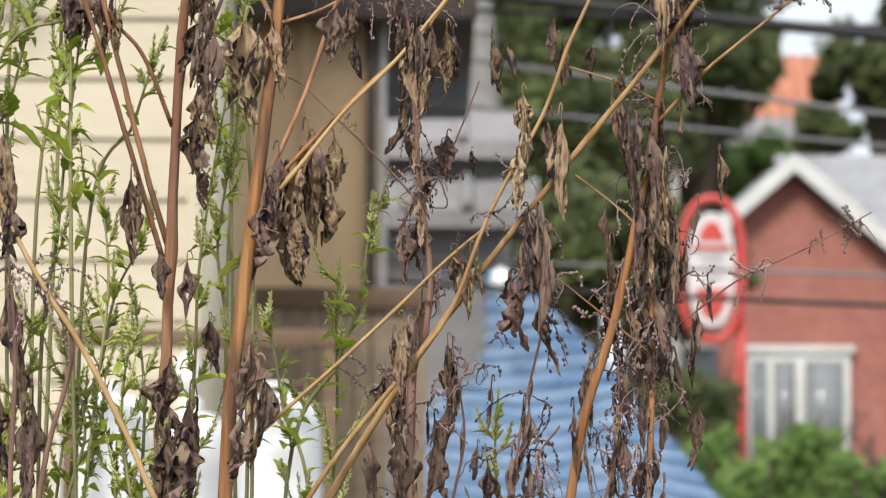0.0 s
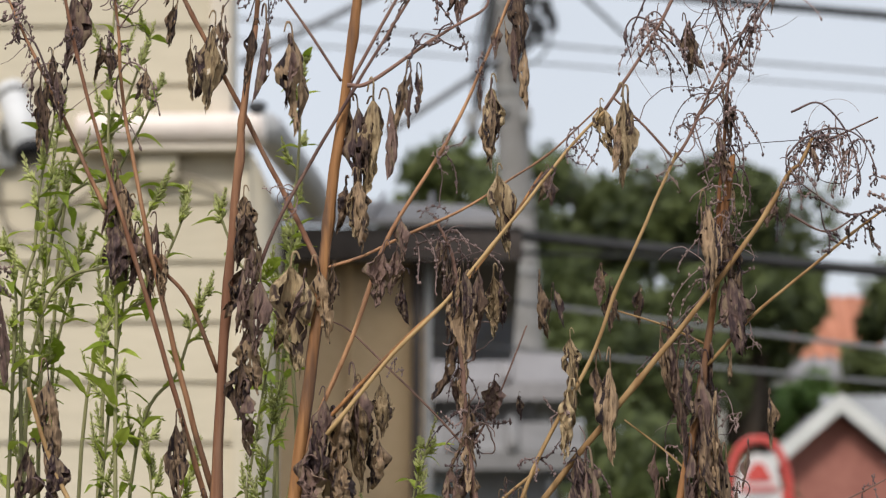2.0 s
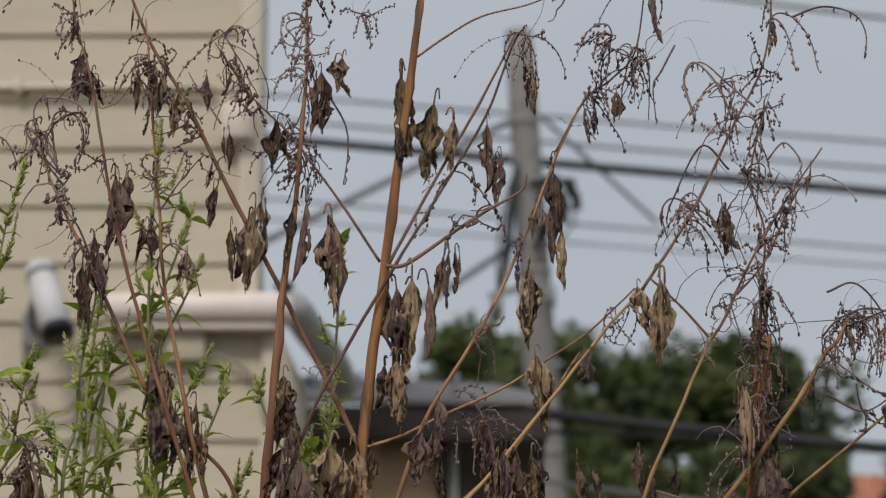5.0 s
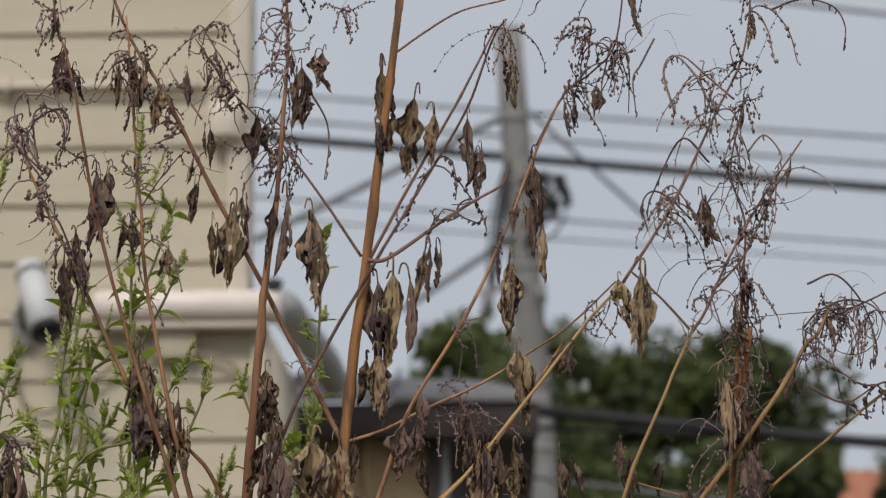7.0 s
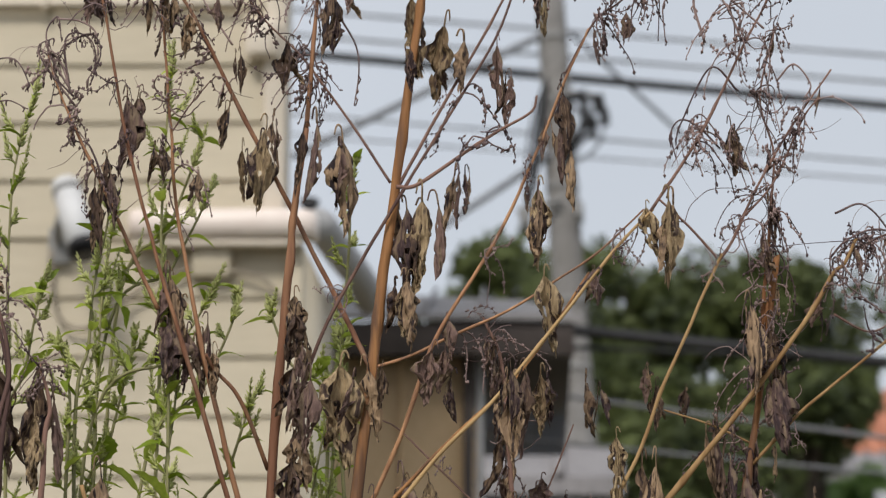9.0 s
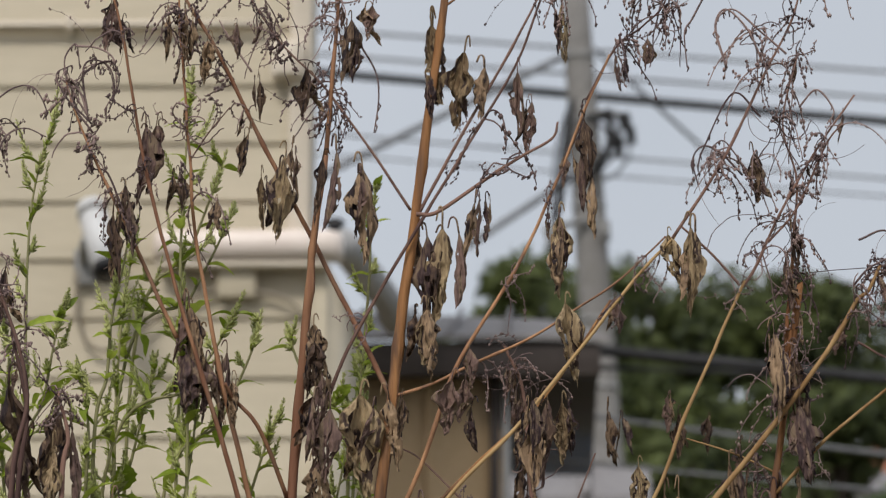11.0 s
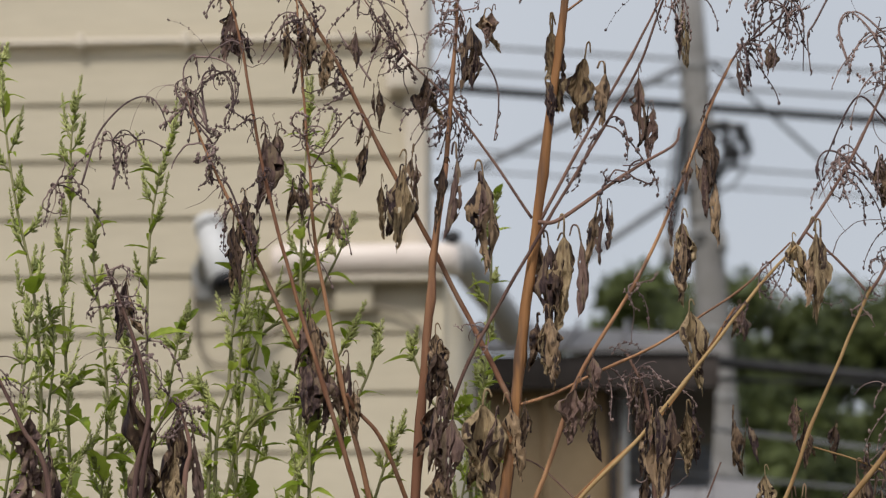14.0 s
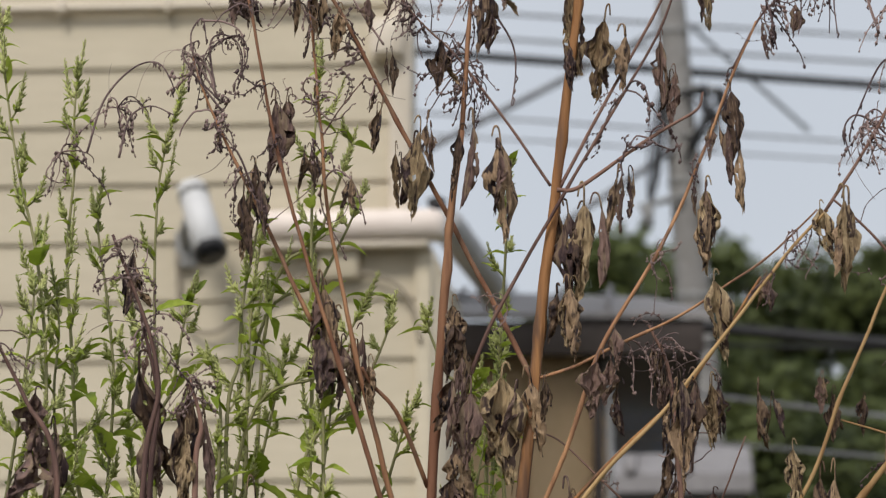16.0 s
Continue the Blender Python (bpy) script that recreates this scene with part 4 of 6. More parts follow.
def stalk(parent, points, r0, r1, mat, name="branch", nodes=(), label="", tufts=0.0, leaves=0.0, tones=("mid", "dark"), start=0.15, small=1.0):
    """A stem through the points with swollen joints; tufts and leaves a metre are hung along it."""
    line = smooth_line(points, 7)
    for i in range(1, len(line) - 1):
        line[i] = line[i] + Vector((noise.noise(line[i] * 31), noise.noise(line[i] * 31 + Vector((9, 0, 0))), 0)) * min(r0, 0.004) * 0.25
    shrink = 0.93 if name == "stem" else 0.7
    r0, r1 = r0 * shrink, r1 * shrink
    bm = bmesh.new()
    tube(bm, line, r0, r1, 8, 0.06, joints=[f * (len(line) - 1) for f in nodes])
    n = len(line)
    ob = part(name, bm, mat, parent, label)
    length = sum((b - a).length for a, b in zip(line, line[1:]))
    for count, kind in ((tufts, "tuft"), (leaves if leaves > 9 else 0, "leaf")):
        for k in range(int(length * count + rng.random())):
            f = rng.uniform(start, 1.0)
            at = line[min(n - 1, int(f * n))]
            if kind == "tuft":
                pick = rng.random()
                if pick < 0.4:
                    place("seed_tuft", TUFTS, parent, at, rng.uniform(0.6, 1.25) * small, tilt=0.6)
                elif pick < 0.72:
                    place("seed_string", STRINGS, parent, at, rng.uniform(0.6, 1.2) * small, tilt=0.4)
                else:
                    place("tendril", CURLS, parent, at, rng.uniform(0.5, 1.1) * small, tilt=0.8)
            else:
                leaf(parent, at, rng.uniform(0.025, 0.06) * small, rng.choice(tones), True)
    for k in range(int(length * tufts * 0.35)):
        at = line[min(n - 1, int(rng.uniform(start, 1.0) * n))]
        leaf(parent, at, rng.uniform(0.012, 0.03), rng.choice(("mid", "dark", "dark")), True)
    return ob


def weed(name, base, label):
    return thing(name, base, label, "weed", group="withered weeds")


# thick reddish stem with hanging leaves
w1 = weed("withered_weed", (-0.140, 2.5, 0), "withered weed with a thick reddish stem and hanging brown leaves")
stalk(w1, [(-0.140 + 0.01, 2.51, 0), (-0.258, 2.5, 0.9), (-0.249, 2.500, 1.412), (-0.242, 2.500, 1.613), (-0.236, 2.500, 1.780), (-0.224, 2.500, 1.939), (-0.221, 2.500, 1.983), (-0.211, 2.500, 2.063)], 0.0068, 0.0030, M_STEMRED, "stem", (0.45, 0.6, 0.72, 0.83))
stalk(w1, [(-0.211, 2.500, 2.063), (-0.206, 2.500, 2.132), (-0.202, 2.510, 2.210), (-0.203, 2.510, 2.261), (-0.200, 2.510, 2.310)], 0.0033, 0.0012, M_STEMRED, "branch", (0.3, 0.65), "", 44, 0)
stalk(w1, [(-0.249, 2.500, 1.632), (-0.275, 2.470, 1.726), (-0.297, 2.460, 1.800), (-0.319, 2.450, 1.872), (-0.335, 2.450, 1.921), (-0.365, 2.450, 2.027), (-0.381, 2.450, 2.105), (-0.394, 2.450, 2.174), (-0.408, 2.450, 2.222), (-0.415, 2.450, 2.276)], 0.0036, 0.0011, M_STEMRED, "branch", (0.3, 0.55, 0.75), "", 16, 6, ("dark", "mid"), 0.5)
stalk(w1, [(-0.246, 2.520, 1.644), (-0.264, 2.500, 1.708), (-0.281, 2.490, 1.778), (-0.299, 2.480, 1.851), (-0.313, 2.480, 1.918), (-0.326, 2.480, 1.985), (-0.333, 2.480, 2.059), (-0.341, 2.480, 2.144), (-0.349, 2.480, 2.236)], 0.0042, 0.0012, M_STEMRED, "branch", (0.4, 0.7), "", 16, 4, ("mid",), 0.5)
stalk(w1, [(-0.241, 2.500, 1.749), (-0.263, 2.470, 1.807), (-0.285, 2.460, 1.833), (-0.293, 2.450, 1.847)], 0.003, 0.0022, M_STEMRED)
stalk(w1, [(-0.333, 2.480, 2.054), (-0.316, 2.480, 2.080), (-0.297, 2.480, 2.104)], 0.0012, 0.0008, M_STEMDARK, tufts=18)
stalk(w1, [(-0.338, 2.460, 1.889), (-0.365, 2.460, 1.946), (-0.389, 2.460, 1.998), (-0.413, 2.460, 2.045), (-0.435, 2.460, 2.095), (-0.444, 2.460, 2.124)], 0.003, 0.001, M_STEMRED, "branch", (0.5,), "", 34, 8, ("mid", "dark"), 0.4)

# tall straight orange stem
w2 = weed("withered_weed", (-0.171, 2.52, 0), "tall withered weed with an orange stem and crumpled tan leaves")
stalk(w2, [(-0.171 - 0.02, 2.53, 0), (-0.203, 2.52, 0.9), (-0.191, 2.500, 1.422), (-0.176, 2.500, 1.604), (-0.159, 2.500, 1.744), (-0.148, 2.500, 1.846), (-0.140, 2.500, 1.920), (-0.127, 2.500, 2.020), (-0.113, 2.500, 2.131), (-0.105, 2.500, 2.192), (-0.097, 2.500, 2.257), (-0.093, 2.500, 2.301)], 0.0078, 0.0030, M_STEM, "stem", (0.5, 0.665, 0.79, 0.9))
stalk(w2, [(-0.149, 2.500, 1.840), (-0.191, 2.520, 1.924), (-0.241, 2.520, 2.022), (-0.282, 2.520, 2.100), (-0.317, 2.520, 2.171), (-0.350, 2.520, 2.226), (-0.375, 2.520, 2.286)], 0.0036, 0.0018, M_STEMRED, "branch", (0.45, 0.75), "", 24, 3, ("mid",), 0.5)
stalk(w2, [(-0.128, 2.500, 2.004), (-0.092, 2.500, 2.072), (-0.056, 2.500, 2.136), (-0.027, 2.500, 2.190), (-0.009, 2.500, 2.227)], 0.0024, 0.0013, M_STEMDARK, nodes=(0.6,), tufts=4)
stalk(w2, [(-0.214, 2.500, 1.817), (-0.188, 2.490, 1.883), (-0.153, 2.490, 1.947), (-0.112, 2.490, 2.018), (-0.066, 2.490, 2.094), (-0.035, 2.490, 2.149), (-0.011, 2.490, 2.214), (0.001, 2.490, 2.232)], 0.0026, 0.0013, M_STEMDARK, nodes=(0.4,), tufts=6)
stalk(w2, [(-0.127, 2.490, 2.006), (-0.108, 2.490, 2.008), (-0.072, 2.490, 2.033), (-0.036, 2.490, 2.057), (-0.005, 2.490, 2.075), (0.001, 2.490, 2.091)], 0.0030, 0.0014, M_STEMDARK, nodes=(0.5,), tufts=5)
stalk(w2, [(-0.133, 2.500, 2.012), (-0.159, 2.500, 2.052), (-0.191, 2.500, 2.097), (-0.217, 2.500, 2.132), (-0.254, 2.500, 2.170), (-0.287, 2.500, 2.219)], 0.002, 0.001, M_STEMDARK, tufts=34, start=0.4)
stalk(w2, [(-0.146, 2.500, 1.842), (-0.112, 2.500, 1.853), (-0.076, 2.500, 1.871), (-0.025, 2.500, 1.894), (0.016, 2.500, 1.920), (0.057, 2.500, 1.948), (0.098, 2.500, 1.987)], 0.0022, 0.0012, M_STEMRED, nodes=(0.4, 0.8), tufts=8)
stalk(w2, [(-0.173, 2.500, 1.643), (-0.154, 2.500, 1.703), (-0.121, 2.490, 1.779), (-0.093, 2.480, 1.859), (-0.070, 2.480, 1.900), (-0.035, 2.480, 1.958), (-0.002, 2.480, 2.030), (0.027, 2.480, 2.104), (0.048, 2.480, 2.151)], 0.0034, 0.0015, M_STEMRED, "branch", (0.3, 0.6), "", 8, 3, ("mid", "dark"), 0.5)
stalk(w2, [(0.027, 2.480, 2.109), (0.053, 2.480, 2.157), (0.079, 2.480, 2.178), (0.100, 2.480, 2.204), (0.110, 2.480, 2.267)], 0.0016, 0.001, M_STEMDARK, tufts=24, leaves=12)
stalk(w2, [(-0.105, 2.500, 2.201), (-0.073, 2.500, 2.224), (-0.041, 2.500, 2.243), (0.001, 2.500, 2.254), (0.037, 2.500, 2.268)], 0.0016, 0.001, M_STEMRED, tufts=10)

# leaning straw-coloured stems
w3 = weed("withered_weed", (-0.039, 2.5, 0), "withered weed with long leaning straw-coloured stems")
stalk(w3, [(-0.264, 2.5, 0), (-0.225, 2.500, 1.212), (-0.175, 2.500, 1.302), (-0.118, 2.500, 1.387), (-0.076, 2.500, 1.458), (-0.033, 2.500, 1.526), (0.018, 2.500, 1.598), (0.059, 2.500, 1.651), (0.109, 2.500, 1.713), (0.160, 2.500, 1.775), (0.206, 2.500, 1.834), (0.245, 2.500, 1.888), (0.267, 2.500, 1.926), (0.279, 2.500, 1.937), (0.290, 2.500, 1.960)], 0.0046, 0.0016, M_STEMTAN, "stem", (0.42, 0.6, 0.8), "", 5, 2, ("mid",), 0.5)
stalk(w3, [(-0.174, 2.480, 1.313), (-0.125, 2.480, 1.403), (-0.085, 2.480, 1.465), (-0.030, 2.480, 1.533), (0.010, 2.480, 1.588), (0.043, 2.480, 1.672), (0.089, 2.480, 1.758), (0.111, 2.480, 1.816), (0.139, 2.480, 1.880), (0.165, 2.480, 1.938), (0.165, 2.480, 1.939)], 0.0036, 0.0018, M_STEMTAN, "branch", (0.4, 0.7), "", 5, 3, ("mid",), 0.4)
stalk(w3, [(-0.181, 2.500, 1.457), (-0.131, 2.500, 1.503), (-0.081, 2.500, 1.548), (-0.042, 2.500, 1.585), (0.008, 2.500, 1.633), (0.044, 2.500, 1.663)], 0.0028, 0.002, M_STEMTAN, nodes=(0.6,), tufts=8)
stalk(w3, [(-0.142, 2.470, 1.691), (-0.087, 2.470, 1.759), (-0.042, 2.470, 1.804), (0.003, 2.470, 1.858), (0.038, 2.470, 1.903), (0.071, 2.470, 1.945), (0.105, 2.470, 1.981)], 0.0030, 0.0018, M_STEMTAN, "branch", (0.5, 0.8), "", 9, 0, ("mid",), 0.4)
stalk(w3, [(0.102, 2.470, 1.978), (0.149, 2.470, 2.051), (0.188, 2.470, 2.132), (0.217, 2.470, 2.195), (0.227, 2.470, 2.285)], 0.0022, 0.001, M_STEMDARK, "branch", (0.3, 0.7), "", 34)
stalk(w3, [(-0.159, 2.500, 1.688), (-0.113, 2.490, 1.738), (-0.073, 2.490, 1.779), (-0.022, 2.490, 1.827), (0.018, 2.490, 1.881), (0.048, 2.490, 1.927)], 0.0027, 0.0017, M_STEM, nodes=(0.5,), tufts=3)

# right-hand weed with drooping seed heads
w4 = weed("withered_weed", (0.154, 2.54, 0), "withered weed with upright stems and drooping grey seed heads")
stalk(w4, [(0.154, 2.54, 0), (0.092, 2.53, 1.0), (0.117, 2.520, 1.422), (0.155, 2.520, 1.575), (0.183, 2.520, 1.703), (0.195, 2.520, 1.775), (0.208, 2.520, 1.860), (0.220, 2.520, 1.948), (0.206, 2.520, 1.881), (0.215, 2.520, 1.995)], 0.0056, 0.0017, M_STEM, "stem", (0.5, 0.64, 0.8), "", 8, 4, ("dark", "mid"), 0.62)
stalk(w4, [(0.188, 2.550, 1.411), (0.191, 2.540, 1.545), (0.190, 2.540, 1.606), (0.189, 2.540, 1.710), (0.194, 2.540, 1.769)], 0.0045, 0.003, M_STEM, "branch", (0.4, 0.7), "", 34, 50, ("dark", "mid", "dark"), 0.05)
stalk(w4, [(0.195, 2.520, 1.757), (0.238, 2.520, 1.803), (0.285, 2.520, 1.842), (0.326, 2.520, 1.876), (0.362, 2.520, 1.902), (0.404, 2.520, 1.925), (0.402, 2.520, 1.921)], 0.0024, 0.0012, M_STEMTAN, nodes=(0.5,), tufts=14, start=0.4)
stalk(w4, [(0.166, 2.500, 1.940), (0.179, 2.500, 1.960), (0.201, 2.500, 2.007), (0.232, 2.500, 2.062), (0.270, 2.500, 2.117)], 0.0022, 0.0012, M_STEMDARK, "branch", (0.3, 0.6), "", 30)
stalk(w4, [(0.215, 2.530, 1.992), (0.219, 2.530, 2.045), (0.207, 2.530, 2.098), (0.222, 2.530, 2.163)], 0.0018, 0.001, M_STEMDARK, tufts=35)
stalk(w4, [(0.190, 2.500, 1.981), (0.216, 2.500, 2.012), (0.243, 2.500, 2.070), (0.259, 2.500, 2.091)], 0.0016, 0.001, M_STEMDARK, tufts=35)
stalk(w4, [(0.164, 2.500, 1.942), (0.139, 2.500, 1.971), (0.111, 2.500, 1.997)], 0.0018, 0.0014, M_STEMDARK, tufts=13)
stalk(w4, [(0.288, 2.510, 1.949), (0.304, 2.510, 1.959), (0.329, 2.510, 1.970), (0.350, 2.510, 1.980)], 0.0016, 0.001, M_STEMDARK, tufts=46)
stalk(w4, [(0.269, 2.510, 1.892), (0.302, 2.510, 1.876), (0.332, 2.510, 1.892)], 0.0016, 0.001, M_STEMDARK, tufts=35)
stalk(w4, [(0.182, 2.530, 1.658), (0.157, 2.530, 1.681), (0.121, 2.530, 1.709)], 0.0016, 0.001, M_STEMTAN, tufts=10)
stalk(w4, [(0.186, 2.530, 1.550), (0.143, 2.530, 1.585), (0.104, 2.530, 1.616)], 0.0016, 0.001, M_STEMTAN, tufts=8)
stalk(w4, [(0.192, 2.540, 1.555), (0.226, 2.540, 1.583), (0.272, 2.540, 1.617), (0.318, 2.540, 1.638), (0.359, 2.540, 1.659), (0.390, 2.540, 1.677)], 0.0014, 0.0008, M_STEMDARK, tufts=16, start=0.3)
stalk(w4, [(0.196, 2.530, 1.776), (0.157, 2.530, 1.794), (0.116, 2.530, 1.807)], 0.0016, 0.001, M_STEMTAN, tufts=13)

# dark thin weed in the middle
w5 = weed("withered_weed", (-0.022, 2.56, 0), "slender dark withered weed with twisted blackish leaves")
stalk(w5, [(-0.022, 2.56, 0), (-0.028, 2.550, 1.421), (-0.016, 2.550, 1.555), (-0.010, 2.550, 1.615), (-0.018, 2.550, 1.682), (-0.025, 2.550, 1.765), (-0.032, 2.550, 1.853), (-0.049, 2.550, 1.895)], 0.005, 0.0014, M_STEMDARK, "stem", (0.6, 0.75), "", 12, 10, ("dark", "mid"), 0.4)
stalk(w5, [(-0.018, 2.550, 1.682), (-0.054, 2.550, 1.721), (-0.091, 2.550, 1.757), (-0.126, 2.550, 1.791), (-0.145, 2.550, 1.801)], 0.0016, 0.001, M_STEMDARK, tufts=6)
stalk(w5, [(-0.017, 2.550, 1.682), (0.008, 2.550, 1.731), (0.034, 2.550, 1.796)], 0.0014, 0.001, M_STEMDARK, tufts=16)
stalk(w5, [(0.061, 2.530, 1.412), (0.074, 2.530, 1.493), (0.092, 2.530, 1.575), (0.099, 2.530, 1.621)], 0.002, 0.0012, M_STEMRED, tufts=14, leaves=10)
stalk(w5, [(0.010, 2.530, 1.412), (0.021, 2.530, 1.473), (0.015, 2.530, 1.524)], 0.002, 0.0012, M_STEMDARK, tufts=24, leaves=14)
stalk(w5, [(0.143, 2.530, 1.402), (0.156, 2.530, 1.453), (0.163, 2.530, 1.504)], 0.002, 0.0012, M_STEMDARK, tufts=35, leaves=20)
stalk(w5, [(0.092, 2.530, 1.402), (0.087, 2.530, 1.452), (0.107, 2.530, 1.483)], 0.002, 0.0012, M_STEMDARK, tufts=35, leaves=10)


# matted dark husks and threads low on the right-hand and middle weeds
for w, at, spread, count in ((w4, (0.196, 2.550, 1.545), 0.05, 22), (w4, (0.170, 2.550, 1.596), 0.04, 16), (w4, (0.211, 2.550, 1.650), 0.045, 18), (w5, (0.005, 2.550, 1.472), 0.04, 12), (w5, (0.159, 2.550, 1.463), 0.05, 20),
                             (w5, (0.093, 2.550, 1.452), 0.06, 16), (w5, (-0.041, 2.550, 1.472), 0.04, 10), (w4, (0.203, 2.530, 1.780), 0.04, 12)):
    for k in range(count):
        q = Vector(at) + Vector((rng.gauss(0, spread * 0.6), rng.gauss(0, 0.015), rng.gauss(0.02, spread)))
        if k % 2:
            leaf(w, q, rng.uniform(0.03, 0.065), rng.choice(("dark", "dark", "mid")), True)
        else:
            place(("seed_tuft"), TUFTS + STRINGS, w, q, rng.uniform(0.6, 1.2), tilt=0.6)

# long curling threads among the dry tops
for w, at in ((w1, (-0.441, 2.460, 2.124)), (w1, (-0.416, 2.460, 2.140)), (w1, (-0.344, 2.480, 2.193)), (w2, (-0.255, 2.500, 2.176)), (w2, (-0.276, 2.500, 2.197)), (w1, (-0.202, 2.500, 2.186)), (w1, (-0.212, 2.500, 2.111)),
              (w4, (0.181, 2.500, 2.055)), (w4, (0.202, 2.500, 2.091)), (w4, (0.219, 2.500, 2.155)), (w4, (0.237, 2.500, 2.059)), (w3, (0.191, 2.470, 2.137)), (w4, (0.176, 2.470, 2.169)), (w4, (0.293, 2.510, 1.954)),
              (w4, (0.314, 2.510, 1.964)), (w2, (0.058, 2.480, 2.162)), (w2, (0.095, 2.480, 2.199)), (w4, (0.149, 2.480, 2.056)), (w4, (0.221, 2.500, 1.985)), (w4, (0.292, 2.500, 1.959)), (w4, (0.323, 2.500, 1.949)),
              (w3, (0.001, 2.490, 2.221)), (w2, (0.079, 2.480, 2.218)), (w2, (0.110, 2.480, 2.196)), (w2, (-0.152, 2.500, 2.246)), (w1, (-0.278, 2.500, 2.225)), (w1, (-0.510, 2.460, 2.080)), (w1, (-0.560, 2.460, 2.040))):
    if rng.random() < 0.6:
        place("tendril", LOOPS, w, at, rng.uniform(0.4, 0.75), tilt=1.0)
    for k in range(2):
        place("seed_string", STRINGS, w, at, rng.uniform(0.6, 1.1), tilt=0.3)
    place("seed_tuft", TUFTS, w, at, rng.uniform(0.6, 1.1), tilt=0.6)

# dead undergrowth at the far left
w6 = weed("withered_weed", (-0.55, 2.42, 0), "dark withered undergrowth with crumpled grey leaves")
for a, b, c in (((-0.370, 2.420, 1.404), (-0.367, 2.420, 1.541), (-0.373, 2.420, 1.628)), ((-0.347, 2.430, 1.414), (-0.319, 2.430, 1.551), (-0.355, 2.430, 1.619)), ((-0.543, 2.400, 1.747), (-0.570, 2.400, 1.814), (-0.601, 2.400, 1.873)),
                ((-0.430, 2.420, 1.748), (-0.426, 2.420, 1.796), (-0.436, 2.420, 1.835)), ((-0.470, 2.400, 1.746), (-0.460, 2.400, 1.843), (-0.500, 2.400, 1.956)), ((-0.468, 2.420, 1.739), (-0.463, 2.420, 1.818), (-0.478, 2.420, 1.888))):
    stalk(w6, [(-0.55 + 0.2 * rng.random(), 2.42, 0), (a[0], a[1], a[2] - 0.25), a, b, c], 0.004, 0.0014, M_STEMDARK, "stem", (), "", 2.5, 0, ("mid", "dark"), 0.86)

stalk(w6, [(-0.17, 2.42, 0), (-0.19, 2.42, 0.9), (-0.193, 2.420, 1.287), (-0.223, 2.420, 1.373), (-0.247, 2.420, 1.424), (-0.287, 2.420, 1.509), (-0.317, 2.420, 1.562), (-0.351, 2.420, 1.616), (-0.379, 2.420, 1.674), (-0.396, 2.420, 1.728)], 0.0036, 0.002, M_STEMTAN, "stem", (0.4, 0.7))

# withered leaves, branch by branch
hang_leaves(w1, [  # left branches
    (-0.406, 2.466, 2.208, 0.045, 0.015, "dark"), (-0.393, 2.474, 2.187, 0.029, 0.015, "dark"), (-0.356, 2.482, 2.198, 0.043, 0.010, "mid"), (-0.334, 2.462, 2.191, 0.045, 0.011, "mid"),
    (-0.376, 2.470, 2.089, 0.063, 0.023, "dark"), (-0.358, 2.478, 2.091, 0.053, 0.015, "dark"), (-0.342, 2.458, 2.041, 0.035, 0.012, "mid"), (-0.393, 2.466, 2.032, 0.040, 0.012, "mid"),
    (-0.395, 2.474, 1.999, 0.045, 0.012, "mid"), (-0.314, 2.482, 2.170, 0.040, 0.014, "mid"), (-0.292, 2.462, 2.180, 0.031, 0.010, "dark")])
hang_leaves(w1, [  # crumpled clump low on the left branches
    (-0.334, 2.470, 1.924, 0.075, 0.024, "mid"), (-0.327, 2.478, 1.923, 0.068, 0.017, "tan"), (-0.334, 2.458, 1.879, 0.053, 0.026, "dark"), (-0.329, 2.466, 1.901, 0.060, 0.020, "dark"),
    (-0.309, 2.474, 1.874, 0.053, 0.020, "dark"), (-0.301, 2.482, 1.885, 0.065, 0.016, "dark"), (-0.284, 2.462, 1.854, 0.040, 0.013, "mid"), (-0.313, 2.470, 1.901, 0.055, 0.013, "tan")])
hang_leaves(w2, [  # leaves of the crossing branch
    (-0.253, 2.498, 2.070, 0.075, 0.021, "tan"), (-0.238, 2.478, 2.070, 0.043, 0.010, "mid"), (-0.266, 2.486, 2.044, 0.048, 0.012, "tan"), (-0.274, 2.494, 2.135, 0.035, 0.009, "mid"),
    (-0.280, 2.502, 2.089, 0.043, 0.010, "mid")])
hang_leaves(w1, [  # upper red stem
    (-0.182, 2.462, 2.049, 0.083, 0.026, "mid"), (-0.203, 2.470, 2.065, 0.070, 0.015, "dark"), (-0.190, 2.478, 2.189, 0.055, 0.016, "mid"), (-0.163, 2.458, 2.195, 0.033, 0.015, "dark"),
    (-0.220, 2.466, 2.138, 0.043, 0.015, "mid"), (-0.179, 2.474, 2.164, 0.035, 0.011, "dark")])
hang_leaves(w1, [  # lower red stem
    (-0.210, 2.482, 1.908, 0.113, 0.023, "mid"), (-0.214, 2.462, 1.889, 0.101, 0.016, "dark"), (-0.206, 2.470, 1.832, 0.065, 0.024, "dark"), (-0.217, 2.478, 1.782, 0.095, 0.023, "mid"),
    (-0.267, 2.458, 1.705, 0.070, 0.020, "mid"), (-0.251, 2.466, 1.637, 0.038, 0.014, "dark"), (-0.219, 2.474, 1.630, 0.043, 0.015, "dark")])
